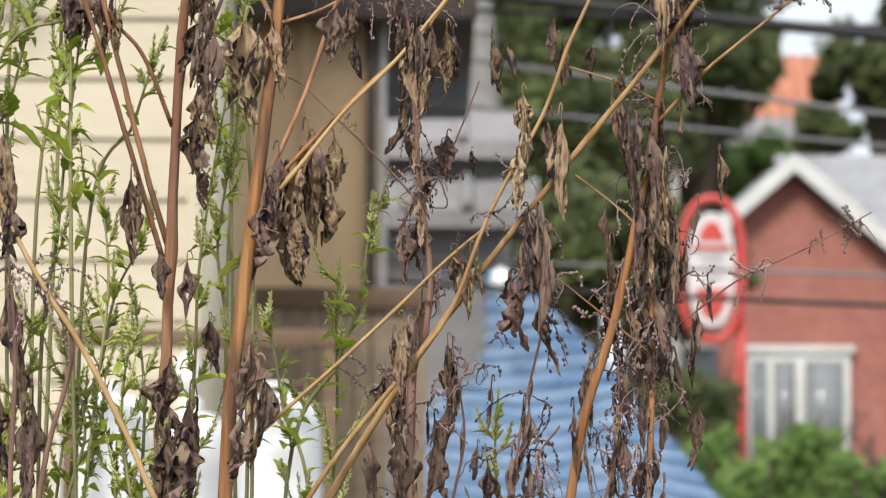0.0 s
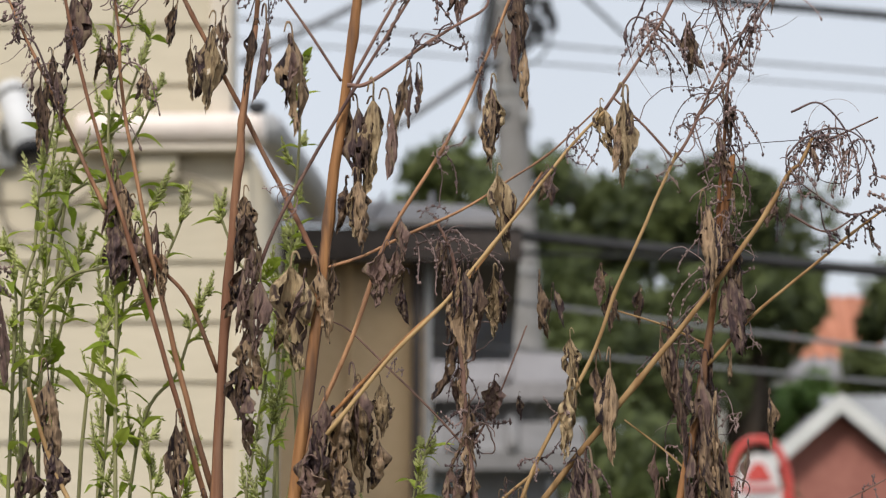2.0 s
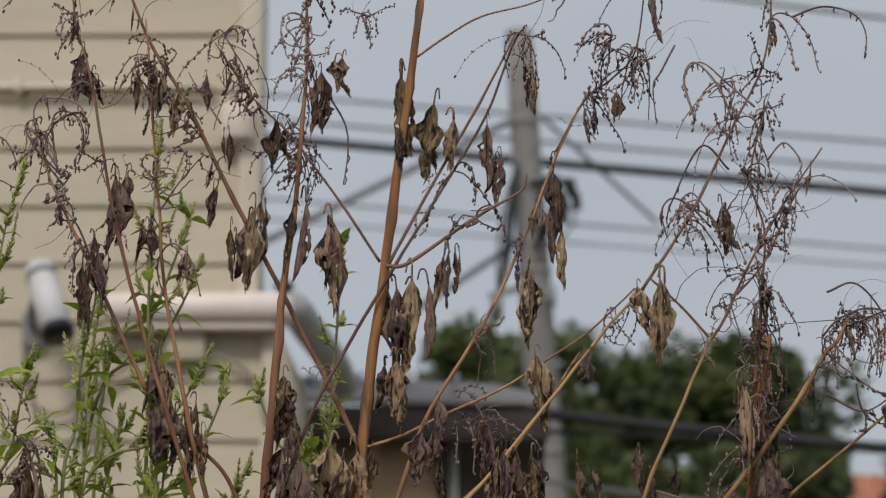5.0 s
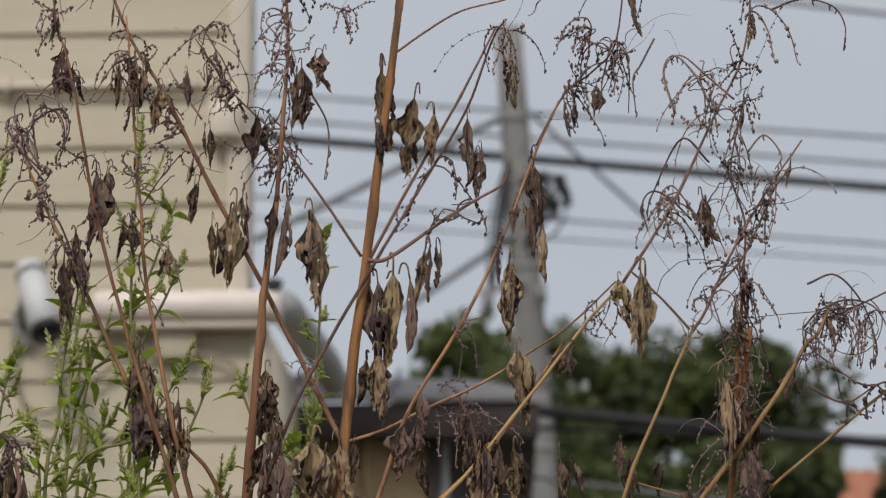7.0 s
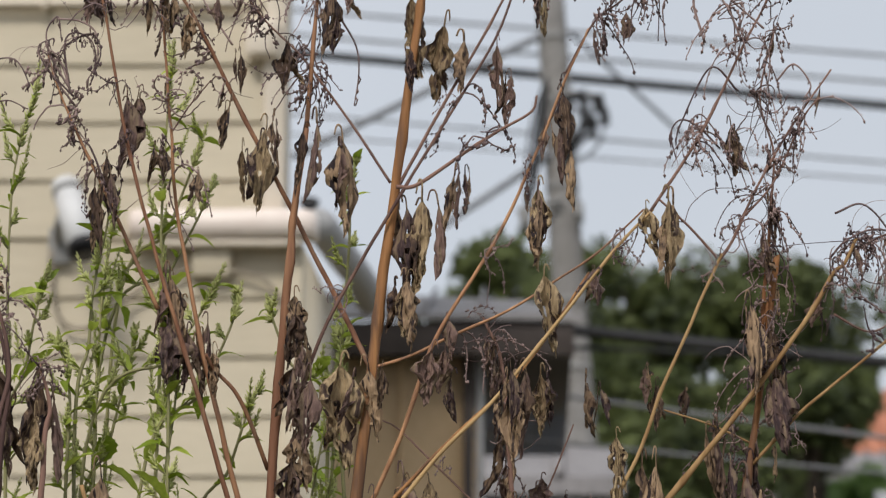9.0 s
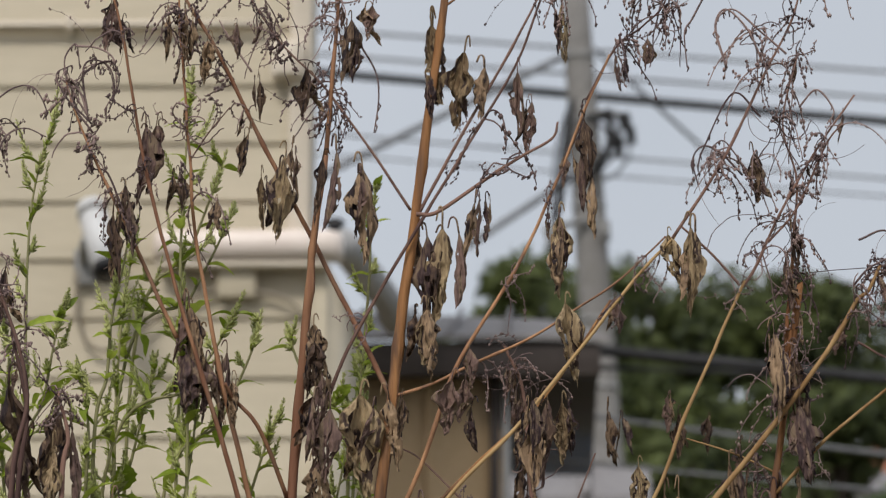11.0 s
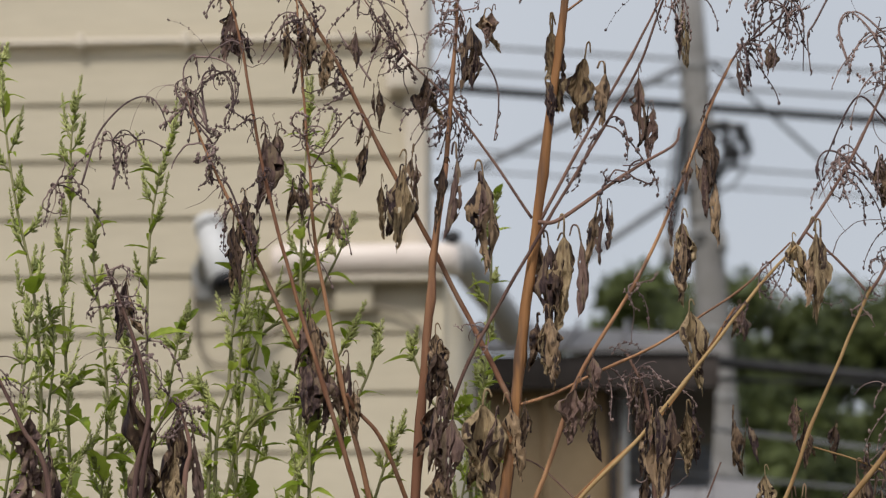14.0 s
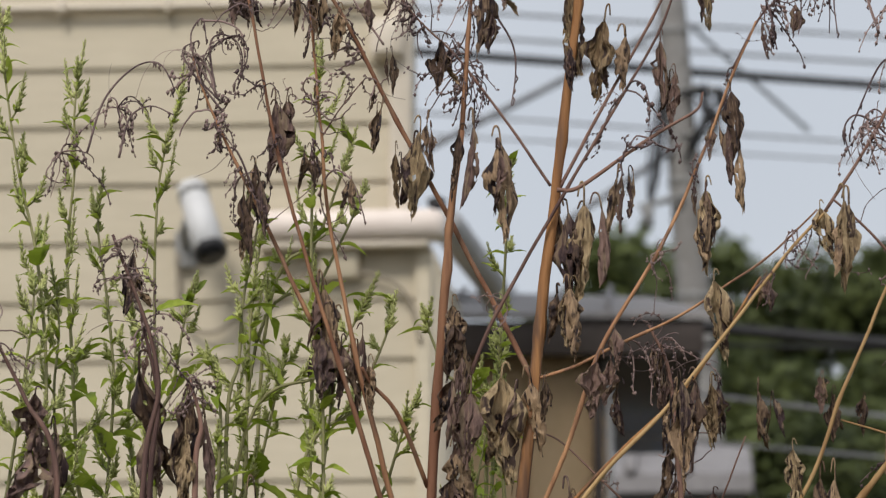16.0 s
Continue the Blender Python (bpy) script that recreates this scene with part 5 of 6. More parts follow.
hang_leaves(w2, [  # upper orange stem
    (-0.111, 2.502, 2.192, 0.075, 0.025, "tan"), (-0.118, 2.482, 2.136, 0.036, 0.011, "dark"), (-0.079, 2.490, 2.162, 0.065, 0.025, "tan"), (-0.087, 2.498, 2.119, 0.021, 0.010, "dark"),
    (-0.033, 2.478, 2.140, 0.055, 0.014, "dark"), (-0.026, 2.486, 2.113, 0.043, 0.013, "dark"), (0.001, 2.494, 2.207, 0.050, 0.013, "tan"), (-0.073, 2.502, 2.027, 0.061, 0.013, "mid"),
    (-0.061, 2.482, 2.021, 0.038, 0.008, "dark")])
hang_leaves(w2, [  # middle orange stem
    (-0.109, 2.490, 2.000, 0.085, 0.030, "tan"), (-0.126, 2.498, 1.993, 0.078, 0.023, "dark"), (-0.098, 2.478, 1.991, 0.065, 0.013, "dark"), (-0.122, 2.486, 1.923, 0.055, 0.025, "mid"),
    (-0.110, 2.494, 1.925, 0.050, 0.020, "tan"), (-0.169, 2.502, 1.850, 0.088, 0.033, "tan"), (-0.136, 2.482, 1.841, 0.033, 0.010, "mid"), (-0.158, 2.490, 1.842, 0.060, 0.020, "mid")])
hang_leaves(w3, [  # straw stems above
    (-0.076, 2.483, 1.884, 0.095, 0.017, "dark"), (-0.087, 2.463, 1.854, 0.045, 0.020, "dark"), (0.019, 2.471, 2.091, 0.095, 0.015, "mid"), (0.010, 2.479, 2.061, 0.031, 0.010, "dark"),
    (0.007, 2.487, 2.008, 0.070, 0.020, "tan"), (-0.001, 2.467, 1.986, 0.046, 0.011, "mid"), (0.012, 2.475, 1.927, 0.065, 0.021, "tan"), (0.050, 2.483, 1.930, 0.030, 0.013, "dark")])
hang_leaves(w3, [  # straw stems, far heads
    (0.113, 2.463, 1.994, 0.073, 0.023, "tan"), (0.102, 2.471, 1.987, 0.043, 0.015, "tan"), (0.173, 2.479, 2.062, 0.045, 0.018, "mid"), (0.080, 2.487, 2.170, 0.028, 0.012, "dark"),
    (0.061, 2.467, 2.147, 0.021, 0.006, "dark"), (-0.014, 2.475, 1.830, 0.070, 0.021, "mid"), (0.008, 2.483, 1.836, 0.046, 0.018, "tan"), (-0.025, 2.463, 1.838, 0.050, 0.012, "dark")])
hang_leaves(w3, [  # straw stems below
    (0.070, 2.471, 1.781, 0.093, 0.018, "mid"), (0.103, 2.479, 1.757, 0.075, 0.020, "mid"), (0.075, 2.487, 1.678, 0.116, 0.028, "dark"), (0.063, 2.467, 1.652, 0.095, 0.020, "dark"),
    (0.084, 2.475, 1.667, 0.090, 0.017, "dark"), (0.030, 2.483, 1.640, 0.055, 0.018, "tan"), (-0.038, 2.463, 1.579, 0.060, 0.023, "mid"), (-0.045, 2.471, 1.480, 0.060, 0.023, "mid")])
hang_leaves(w2, [  # lower orange stem
    (-0.128, 2.494, 1.746, 0.128, 0.030, "mid"), (-0.102, 2.502, 1.743, 0.095, 0.023, "mid"), (-0.147, 2.482, 1.727, 0.111, 0.022, "dark"), (-0.111, 2.490, 1.733, 0.078, 0.021, "tan"),
    (-0.137, 2.498, 1.708, 0.090, 0.020, "dark"), (-0.162, 2.478, 1.559, 0.126, 0.023, "dark"), (-0.155, 2.486, 1.539, 0.090, 0.015, "mid")])
hang_leaves(w1, [  # foot of the red stem
    (-0.228, 2.474, 1.539, 0.121, 0.029, "dark"), (-0.215, 2.482, 1.509, 0.090, 0.025, "dark"), (-0.242, 2.462, 1.499, 0.083, 0.021, "dark"), (-0.233, 2.470, 1.479, 0.070, 0.025, "mid"),
    (-0.202, 2.478, 1.579, 0.045, 0.013, "mid")])
hang_leaves(w4, [  # right weed
    (0.188, 2.498, 1.903, 0.078, 0.019, "mid"), (0.216, 2.506, 1.884, 0.068, 0.024, "mid"), (0.198, 2.514, 1.893, 0.060, 0.014, "dark"), (0.258, 2.522, 1.911, 0.026, 0.012, "dark"),
    (0.208, 2.502, 1.838, 0.065, 0.024, "dark"), (0.220, 2.510, 1.816, 0.045, 0.015, "dark"), (0.219, 2.518, 2.000, 0.040, 0.010, "mid"), (0.207, 2.498, 1.970, 0.045, 0.011, "dark")])
hang_leaves(w5, [  # dark middle weed
    (0.009, 2.536, 1.748, 0.038, 0.018, "dark"), (0.029, 2.544, 1.734, 0.020, 0.007, "dark"), (-0.028, 2.552, 1.672, 0.050, 0.018, "dark"), (-0.015, 2.532, 1.849, 0.070, 0.017, "dark"),
    (0.008, 2.540, 1.846, 0.055, 0.014, "tan"), (0.005, 2.548, 1.520, 0.075, 0.017, "dark"), (-0.023, 2.528, 1.581, 0.055, 0.015, "dark"), (0.127, 2.536, 1.533, 0.043, 0.013, "dark"),
    (-0.046, 2.544, 1.535, 0.060, 0.017, "mid")])
hang_leaves(w4, [  # matted leaves round the right stems
    (0.160, 2.522, 1.792, 0.070, 0.015, "dark"), (0.169, 2.502, 1.769, 0.070, 0.014, "mid"), (0.180, 2.510, 1.750, 0.073, 0.015, "dark"), (0.196, 2.518, 1.761, 0.075, 0.013, "dark"),
    (0.200, 2.498, 1.719, 0.070, 0.013, "mid"), (0.173, 2.506, 1.684, 0.070, 0.015, "dark"), (0.191, 2.514, 1.670, 0.068, 0.013, "dark"), (0.207, 2.522, 1.680, 0.070, 0.012, "mid"),
    (0.183, 2.502, 1.709, 0.060, 0.013, "mid"), (0.166, 2.510, 1.725, 0.055, 0.012, "dark")])
hang_leaves(w5, [  # small withered heads between the straw stems
    (0.103, 2.548, 1.851, 0.030, 0.010, "dark"), (0.112, 2.528, 1.833, 0.040, 0.011, "mid"), (0.138, 2.536, 1.829, 0.030, 0.009, "mid"), (0.046, 2.544, 1.838, 0.048, 0.011, "mid"),
    (0.057, 2.552, 1.831, 0.035, 0.008, "dark"), (0.013, 2.532, 1.650, 0.050, 0.014, "mid"), (0.010, 2.540, 1.561, 0.060, 0.015, "mid"), (-0.010, 2.548, 1.469, 0.050, 0.018, "dark"),
    (0.046, 2.528, 1.449, 0.040, 0.015, "dark"), (0.158, 2.536, 1.480, 0.055, 0.015, "dark"), (0.189, 2.544, 1.470, 0.055, 0.015, "dark")])
hang_leaves(w6, [  # dead undergrowth
    (-0.487, 2.442, 1.952, 0.053, 0.013, "dark"), (-0.469, 2.422, 1.851, 0.080, 0.017, "mid"), (-0.464, 2.430, 1.803, 0.075, 0.020, "dark"), (-0.432, 2.438, 1.828, 0.090, 0.023, "mid"),
    (-0.435, 2.418, 1.792, 0.060, 0.020, "tan"), (-0.571, 2.426, 1.828, 0.095, 0.030, "dark"), (-0.557, 2.434, 1.795, 0.070, 0.020, "dark"), (-0.391, 2.442, 2.004, 0.060, 0.011, "mid")])
hang_leaves(w6, [  # dead undergrowth below
    (-0.376, 2.422, 1.606, 0.075, 0.020, "mid"), (-0.371, 2.430, 1.538, 0.101, 0.025, "dark"), (-0.360, 2.438, 1.509, 0.080, 0.022, "dark"), (-0.378, 2.418, 1.674, 0.040, 0.020, "dark"),
    (-0.387, 2.426, 1.741, 0.075, 0.020, "mid"), (-0.390, 2.434, 1.679, 0.065, 0.022, "dark"), (-0.385, 2.442, 2.012, 0.045, 0.012, "dark"), (-0.301, 2.422, 2.008, 0.025, 0.010, "mid")])

tendril(w6, [(-0.530, 2.430, 2.034), (-0.516, 2.430, 2.080), (-0.491, 2.430, 2.108), (-0.469, 2.430, 2.112), (-0.456, 2.430, 2.092), (-0.458, 2.430, 2.082)])
tendril(w6, [(-0.502, 2.430, 2.029), (-0.493, 2.430, 2.064), (-0.475, 2.430, 2.074), (-0.455, 2.430, 2.066)])
tendril(w1, [(-0.423, 2.460, 2.091), (-0.441, 2.460, 2.122), (-0.446, 2.460, 2.145), (-0.436, 2.460, 2.159), (-0.432, 2.460, 2.137)])
tendril(w1, [(-0.423, 2.460, 2.088), (-0.429, 2.460, 2.132), (-0.421, 2.460, 2.144), (-0.405, 2.460, 2.137), (-0.400, 2.460, 2.116), (-0.408, 2.460, 2.098)])
tendril(w1, [(-0.423, 2.460, 2.091), (-0.433, 2.460, 2.117), (-0.449, 2.460, 2.119), (-0.454, 2.460, 2.128)])
tendril(w1, [(-0.420, 2.460, 2.085), (-0.436, 2.460, 2.101), (-0.446, 2.460, 2.109), (-0.448, 2.460, 2.094)])
tendril(w1, [(-0.436, 2.460, 2.157), (-0.416, 2.460, 2.155), (-0.401, 2.460, 2.144), (-0.398, 2.460, 2.118)])
tendril(w3, [(0.187, 2.470, 2.136), (0.173, 2.470, 2.170), (0.153, 2.470, 2.190), (0.143, 2.470, 2.173), (0.152, 2.470, 2.137)])
tendril(w2, [(0.136, 2.480, 2.209), (0.123, 2.480, 2.184), (0.116, 2.480, 2.171), (0.118, 2.480, 2.140)])
tendril(w4, [(0.168, 2.500, 2.043), (0.148, 2.500, 2.064), (0.132, 2.500, 2.070), (0.123, 2.500, 2.057), (0.128, 2.500, 2.033)])
tendril(w1, [(-0.181, 2.500, 2.168), (-0.166, 2.500, 2.141), (-0.163, 2.500, 2.115), (-0.167, 2.500, 2.084)])
tendril(w4, [(0.266, 2.500, 1.942), (0.281, 2.500, 1.958), (0.306, 2.500, 1.968), (0.332, 2.500, 1.960), (0.346, 2.500, 1.929), (0.341, 2.500, 1.917)])
tendril(w4, [(0.271, 2.500, 1.983), (0.297, 2.500, 1.991), (0.321, 2.500, 1.963), (0.332, 2.500, 1.922), (0.325, 2.500, 1.910)])
tendril(w3, [(0.207, 2.470, 2.148), (0.184, 2.470, 2.169), (0.159, 2.470, 2.190), (0.144, 2.470, 2.175), (0.154, 2.470, 2.135)])
tendril(w4, [(0.245, 2.500, 2.241), (0.274, 2.500, 2.251), (0.302, 2.500, 2.244), (0.313, 2.500, 2.225), (0.311, 2.500, 2.201)])
tendril(w4, [(0.185, 2.500, 2.097), (0.160, 2.500, 2.119), (0.133, 2.500, 2.068), (0.128, 2.500, 2.053)])
tendril(w4, [(0.220, 2.500, 2.106), (0.236, 2.500, 2.122), (0.251, 2.500, 2.103), (0.245, 2.500, 2.090)])
tendril(w1, [(-0.388, 2.460, 2.002), (-0.404, 2.460, 2.039), (-0.417, 2.460, 2.044), (-0.423, 2.460, 2.065)])
tendril(w1, [(-0.418, 2.460, 2.076), (-0.445, 2.460, 2.112), (-0.453, 2.460, 2.131), (-0.440, 2.460, 2.139)])
tendril(w2, [(-0.280, 2.500, 2.142), (-0.302, 2.500, 2.175), (-0.311, 2.500, 2.191)])

# ---- green weeds ----
def blade_mesh(length, width, seed, teeth=0.0):
    """A fresh leaf: folded along the midrib, drooping, its edge toothed by that much."""
    rnd = random.Random(seed)
    bm = bmesh.new()
    rows, n = [], 9
    droop, bow = rnd.uniform(-0.15, 0.45), rnd.uniform(-0.12, 0.12)
    for j in range(n + 1):
        v = j / n
        w = width * 0.5 * max(0.04, math.sin(math.pi * min(1, 0.06 + v * 0.94) ** 0.8) ** 0.9) * (1 + teeth * (j % 2) - teeth * 0.5)
        c = Vector((length * v, bow * length * v * v, 0.10 * length * math.sin(v * 3) - droop * length * v * v))
        rows.append([bm.verts.new(c + Vector((0, k * w / 2, abs(k) * w * 0.22 + 0.0004 * rnd.gauss(0, 1)))) for k in (-2, -1, 0, 1, 2)])
    for a, b in zip(rows, rows[1:]):
        for i in range(4):
            bm.faces.new((a[i], b[i], b[i + 1], a[i + 1]))
    me = bpy.data.meshes.new("green_leaf")
    bm.to_mesh(me)
    bm.free()
    me.materials.append(M_GREENLEAF)
    me.polygons.foreach_set("use_smooth", [True] * len(me.polygons))
    return me


NARROW = [blade_mesh(0.03, 0.0088, 900 + k) for k in range(8)]
BROAD = [blade_mesh(0.04, 0.017, 950 + k, 0.22) for k in range(6)]


def bud_spike(bm, line, r):
    """Small scaly buds set alternately up the tip of a shoot, each leaning out and upwards."""
    n = len(line)
    for i in range(n):
        q, f = line[i], i / max(1, n - 1)
        ahead = (line[min(n - 1, i + 1)] - line[max(0, i - 1)]).normalized()
        for m in range(2):
            az = i * 2.4 + m * math.pi + rng.uniform(-0.5, 0.5)
            e = ahead.orthogonal().normalized()
            e = (e * math.cos(az) + ahead.cross(e) * math.sin(az)).normalized()
            d = (ahead * rng.uniform(0.7, 1.2) + e * rng.uniform(0.5, 1.0)).normalized()
            size = r * (1.25 - 0.8 * f) * rng.uniform(0.7, 1.2)
            c = q + d * size * 0.8
            g, h = d.orthogonal().normalized() * size * 0.42, d.cross(d.orthogonal()).normalized() * size * 0.42
            vs = [bm.verts.new(c + o) for o in (g, h, -g, -h, d * size * 1.5, -d * size)]
            for a, b, k in ((0, 1, 4), (1, 2, 4), (2, 3, 4), (3, 0, 4), (1, 0, 5), (2, 1, 5), (3, 2, 5), (0, 3, 5)):
                bm.faces.new((vs[a], vs[b], vs[k]))


def green_leaf(parent, at, scale, az, broad=False):
    m = Matrix.Translation(at) @ Euler((rng.uniform(-.5, .5), rng.uniform(-0.75, 0.1), az)).to_matrix().to_4x4()
    shared("leaf", rng.choice(BROAD if broad else NARROW), parent, m @ Matrix.Diagonal((scale, scale * rng.uniform(0.8, 1.25), scale, 1)))


def green_weed(points, seed, size):
    """A slender green weed: a thin stem, alternate rising side shoots that end in bud spikes, narrow leaves at their feet."""
    global rng
    keep, rng = rng, random.Random(seed)
    first, second = Vector(points[0]), Vector(points[1])
    base = Vector((first.x + rng.uniform(-0.06, 0.06), first.y, 0))
    w = thing("green_weed", base, "slender green weed with narrow leaves and bud spikes", "weed", group="green weeds")
    below = first + (first - second).normalized() * 0.16
    line = smooth_line([base, (base + below) / 2 + Vector((rng.uniform(-0.03, 0.03), 0, 0)), below, *points], 9)
    n = len(line)
    part("stem", tube(bmesh.new(), line, 0.0026, 0.0008, 6, 0.1), M_GREENSTEM, w)
    seen = line[19:]
    run = sum((b - a).length for a, b in zip(seen, seen[1:]))
    buds = bmesh.new()
    bud_spike(buds, smooth_line(seen[-9:], 3), 0.0036)
    tagged(part("bud_spike", buds, M_GREENBUD, w), "pale green bud spike", kind="stuff")
    count, done, next_at, k = len(seen), 0.0, 0.0, 0
    for i in range(count - 3):
        done += (seen[i + 1] - seen[i]).length
        if done < next_at:
            continue
        next_at = done + rng.uniform(0.008, 0.016)
        k += 1
        f = done / run
        az = k * 2.4 + rng.uniform(-0.5, 0.5)
        out = Vector((math.cos(az), math.sin(az) * 0.7, 0))
        length = size * rng.uniform(0.022, 0.08) * (1.15 - 0.65 * f)
        q = seen[i]
        if rng.random() < 0.72:
            lean = rng.uniform(0.35, 0.75)
            shoot = smooth_line([q, q + out * length * lean * 0.6 + Vector((0, 0, length * 0.35)), q + out * length * lean + Vector((0, 0, length))], 7)
            ob = part("shoot", tube(bmesh.new(), shoot, 0.0011, 0.0005, 5), M_GREENSTEM, w)
            buds = bmesh.new()
            bud_spike(buds, smooth_line(shoot[4:], 2), 0.0031)
            tagged(part("bud_spike", buds, M_GREENBUD, ob), "pale green bud spike", kind="stuff")
            if length > 0.04:
                green_leaf(w, shoot[4], rng.uniform(0.35, 0.6), az + rng.uniform(-1, 1))
        green_leaf(w, q, rng.uniform(0.6, 1.2) * (1.2 - 0.45 * f), az, f < 0.6 and rng.random() < 0.25)
        if rng.random() < 0.45:
            green_leaf(w, q, rng.uniform(0.4, 0.9), az + math.pi + rng.uniform(-0.6, 0.6))
    rng = keep


green_weed([(-0.566, 2.460, 1.759), (-0.569, 2.460, 1.864), (-0.579, 2.460, 1.950), (-0.597, 2.460, 2.026), (-0.610, 2.460, 2.104), (-0.618, 2.460, 2.177)], 31, 1.0)
green_weed([(-0.552, 2.520, 1.765), (-0.559, 2.520, 1.872), (-0.565, 2.520, 1.960), (-0.560, 2.520, 2.038), (-0.561, 2.520, 2.096), (-0.553, 2.520, 2.157)], 32, 1.0)
green_weed([(-0.479, 2.500, 1.763), (-0.481, 2.500, 1.869), (-0.482, 2.500, 1.971), (-0.477, 2.500, 2.038), (-0.456, 2.500, 2.121)], 33, 1.0)
green_weed([(-0.532, 2.560, 1.769), (-0.529, 2.560, 1.851), (-0.536, 2.560, 1.924), (-0.546, 2.560, 1.993), (-0.542, 2.560, 2.046)], 34, 0.8)
green_weed([(-0.411, 2.580, 1.770), (-0.411, 2.580, 1.843), (-0.408, 2.580, 1.916), (-0.401, 2.580, 1.974), (-0.398, 2.580, 1.997)], 35, 1.0)
green_weed([(-0.329, 2.480, 1.755), (-0.330, 2.480, 1.820), (-0.334, 2.480, 1.870), (-0.347, 2.480, 1.910)], 36, 0.7)
green_weed([(-0.401, 2.600, 1.782), (-0.387, 2.600, 1.845), (-0.376, 2.600, 1.897)], 37, 0.8)
green_weed([(-0.336, 2.550, 1.859), (-0.308, 2.550, 1.905), (-0.289, 2.550, 1.946)], 38, 0.6)
green_weed([(-0.311, 2.580, 1.832), (-0.285, 2.580, 1.894), (-0.276, 2.580, 1.933)], 39, 0.6)
green_weed([(-0.235, 2.600, 1.865), (-0.248, 2.600, 1.899), (-0.255, 2.600, 1.924)], 40, 0.6)
green_weed([(-0.283, 2.570, 1.759), (-0.271, 2.570, 1.799), (-0.259, 2.570, 1.833)], 41, 0.7)
green_weed([(-0.356, 2.600, 1.929), (-0.356, 2.600, 2.014), (-0.353, 2.600, 2.095), (-0.349, 2.600, 2.172)], 42, 0.9)
green_weed([(-0.352, 2.620, 1.991), (-0.332, 2.620, 2.047), (-0.317, 2.620, 2.094)], 43, 0.6)
green_weed([(-0.348, 2.620, 1.953), (-0.323, 2.620, 2.004), (-0.309, 2.620, 2.040)], 44, 0.6)
green_weed([(-0.474, 2.560, 1.851), (-0.466, 2.560, 1.903), (-0.456, 2.560, 1.946)], 45, 0.7)
green_weed([(-0.191, 2.680, 1.864), (-0.183, 2.680, 1.983), (-0.182, 2.680, 2.038), (-0.175, 2.680, 2.079)], 46, 0.7)
green_weed([(-0.195, 2.660, 1.772), (-0.191, 2.660, 1.851), (-0.186, 2.660, 1.910)], 47, 0.7)
green_weed([(-0.594, 2.440, 1.748), (-0.584, 2.440, 1.826), (-0.576, 2.440, 1.906), (-0.579, 2.440, 1.936)], 48, 1.0)
green_weed([(-0.558, 2.470, 1.755), (-0.563, 2.470, 1.830), (-0.560, 2.470, 1.890), (-0.569, 2.470, 1.951)], 49, 1.0)
green_weed([(-0.517, 2.600, 1.767), (-0.523, 2.600, 1.825), (-0.517, 2.600, 1.888), (-0.523, 2.600, 1.930)], 50, 0.8)
green_weed([(-0.423, 2.500, 1.758), (-0.422, 2.500, 1.813), (-0.430, 2.500, 1.853), (-0.443, 2.500, 1.873)], 51, 0.8)
green_weed([(-0.343, 2.500, 1.645), (-0.335, 2.500, 1.736), (-0.326, 2.500, 1.812), (-0.325, 2.500, 1.863)], 52, 0.9)
green_weed([(-0.316, 2.500, 1.424), (-0.306, 2.500, 1.514), (-0.297, 2.500, 1.599), (-0.300, 2.500, 1.660), (-0.311, 2.500, 1.718)], 53, 1.1)
green_weed([(-0.270, 2.540, 1.422), (-0.268, 2.540, 1.509), (-0.275, 2.540, 1.575), (-0.282, 2.540, 1.616)], 54, 1.0)
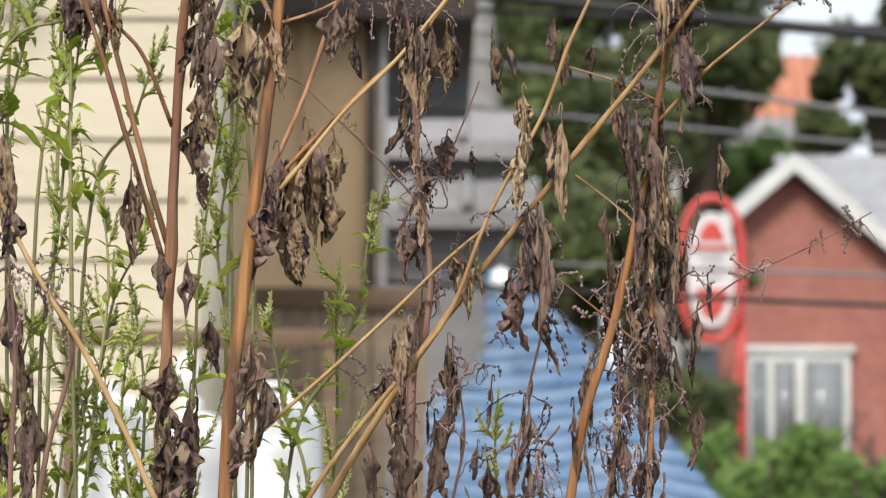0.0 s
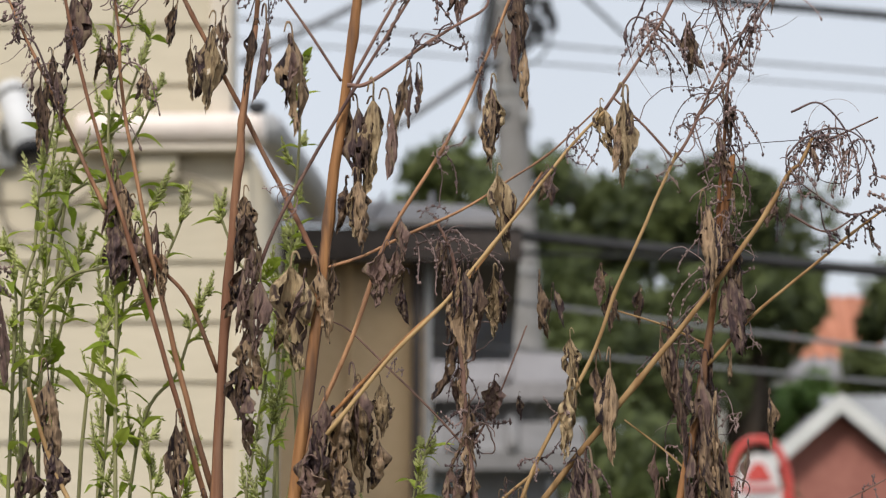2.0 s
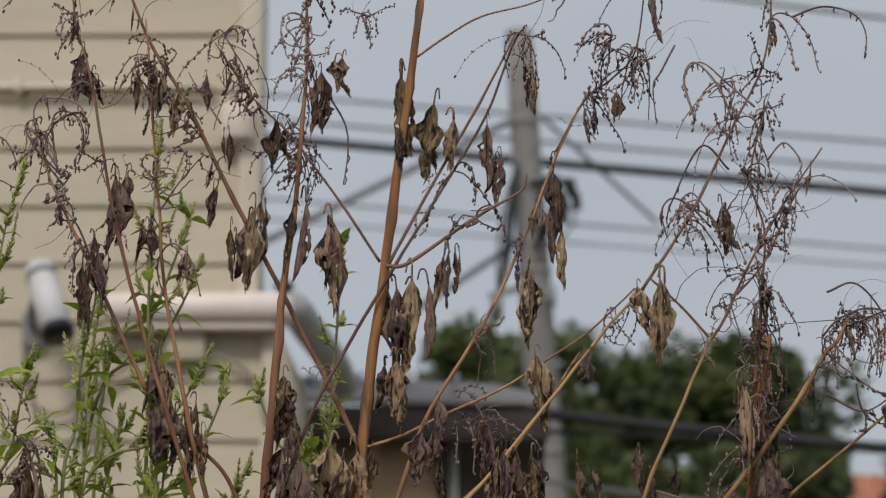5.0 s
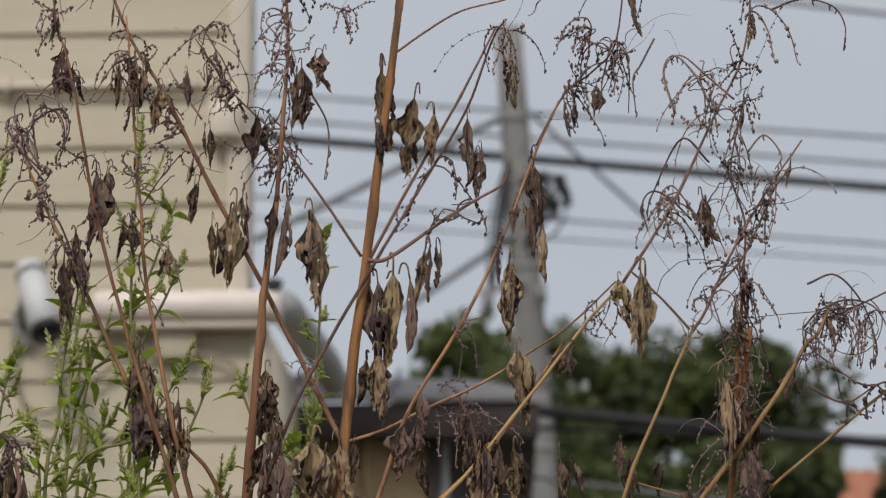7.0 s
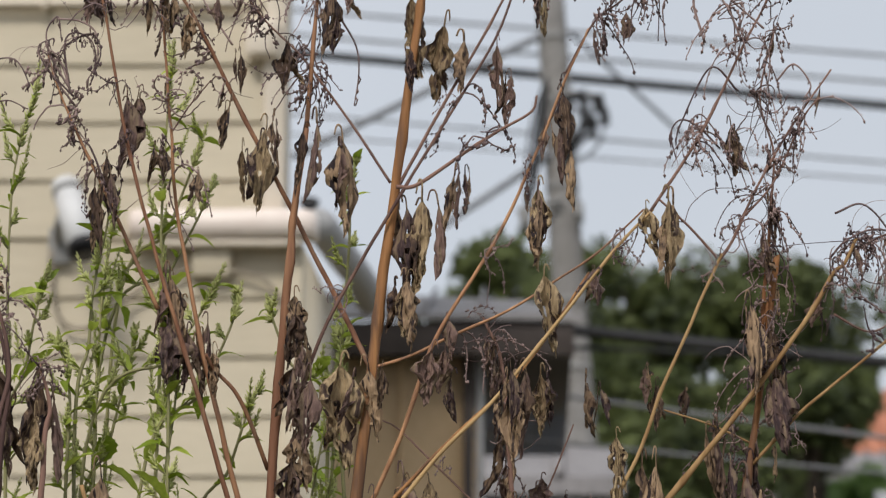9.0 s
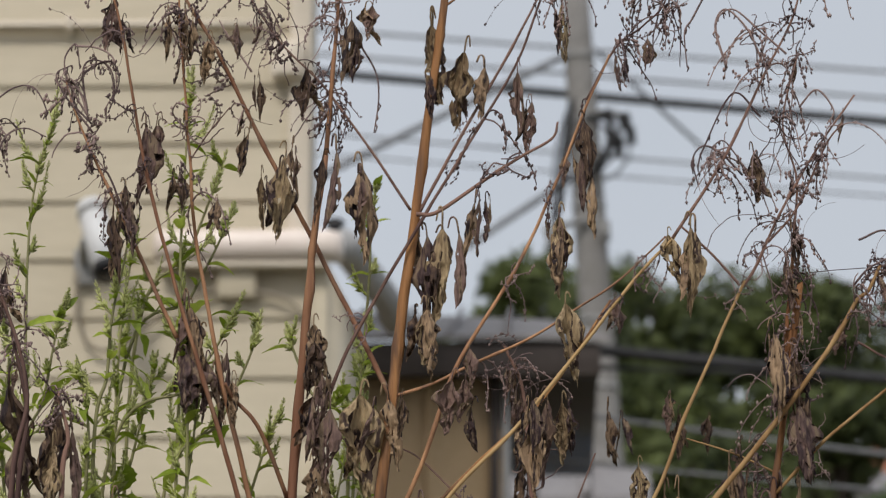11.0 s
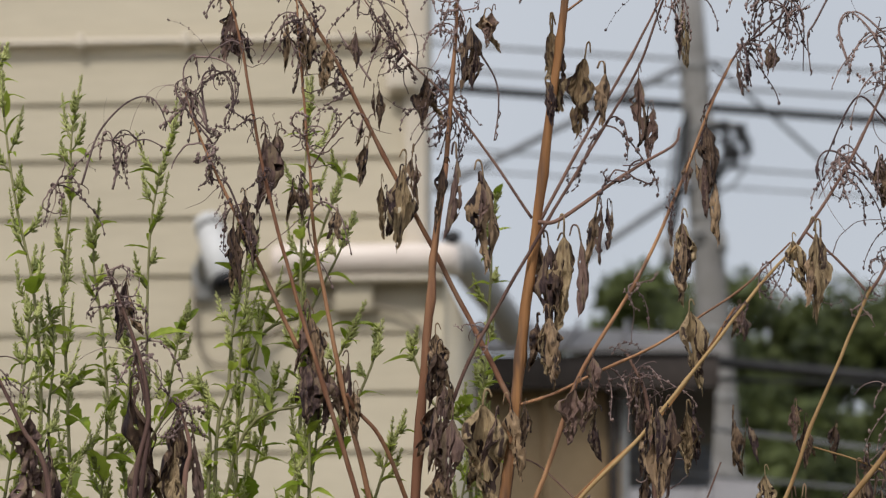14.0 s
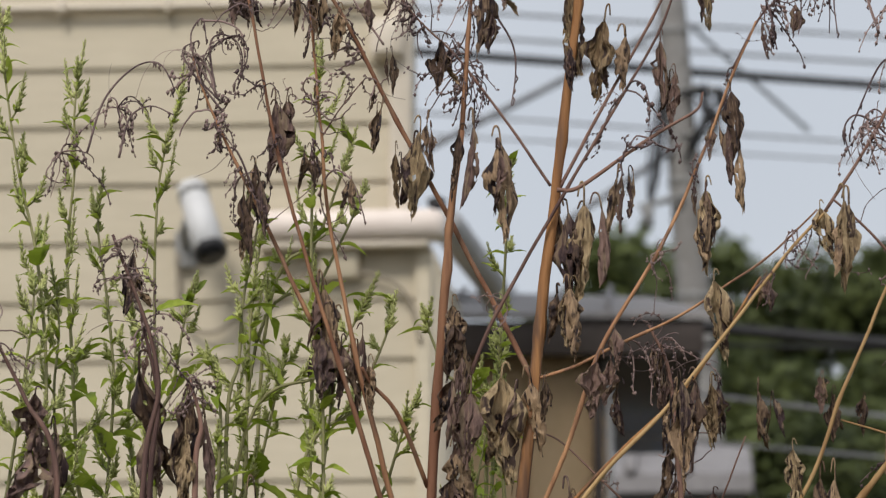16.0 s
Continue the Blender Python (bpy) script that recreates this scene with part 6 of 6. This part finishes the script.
green_weed([(-0.235, 2.600, 1.421), (-0.228, 2.600, 1.541), (-0.225, 2.600, 1.624), (-0.212, 2.600, 1.719), (-0.198, 2.600, 1.798), (-0.180, 2.600, 1.872)], 55, 0.9)
green_weed([(-0.101, 2.620, 1.420), (-0.097, 2.620, 1.499), (-0.098, 2.620, 1.578), (-0.095, 2.620, 1.641)], 56, 0.9)
green_weed([(-0.095, 2.600, 1.541), (-0.074, 2.600, 1.604), (-0.068, 2.600, 1.651), (-0.048, 2.600, 1.719)], 57, 0.6)
green_weed([(-0.145, 2.580, 1.499), (-0.155, 2.580, 1.556), (-0.168, 2.580, 1.592)], 58, 0.7)
green_weed([(0.052, 2.600, 1.416), (0.050, 2.600, 1.463), (0.053, 2.600, 1.515)], 59, 0.8)
green_weed([(-0.375, 2.460, 1.420), (-0.375, 2.460, 1.489), (-0.362, 2.460, 1.558), (-0.347, 2.460, 1.588)], 60, 1.1)
green_weed([(-0.291, 2.520, 1.418), (-0.294, 2.520, 1.458), (-0.312, 2.520, 1.509)], 61, 1.0)
green_weed([(-0.341, 2.500, 1.419), (-0.335, 2.500, 1.469), (-0.326, 2.500, 1.514)], 62, 1.0)
green_weed([(-0.331, 2.500, 1.419), (-0.316, 2.500, 1.479), (-0.332, 2.500, 1.539), (-0.348, 2.500, 1.579)], 63, 1.2)
green_weed([(-0.272, 2.470, 1.420), (-0.280, 2.470, 1.479), (-0.276, 2.470, 1.539), (-0.259, 2.470, 1.578)], 64, 1.2)
green_weed([(-0.308, 2.550, 1.540), (-0.296, 2.550, 1.601), (-0.273, 2.550, 1.648), (-0.261, 2.550, 1.694)], 65, 1.0)
green_weed([(-0.198, 2.580, 1.582), (-0.206, 2.580, 1.644), (-0.199, 2.580, 1.702), (-0.189, 2.580, 1.754)], 66, 0.8)
green_weed([(-0.386, 2.500, 1.418), (-0.387, 2.500, 1.478), (-0.377, 2.500, 1.519)], 67, 1.2)
green_weed([(-0.406, 2.500, 1.865), (-0.403, 2.500, 1.916), (-0.391, 2.500, 1.983), (-0.399, 2.500, 2.004)], 68, 0.8)
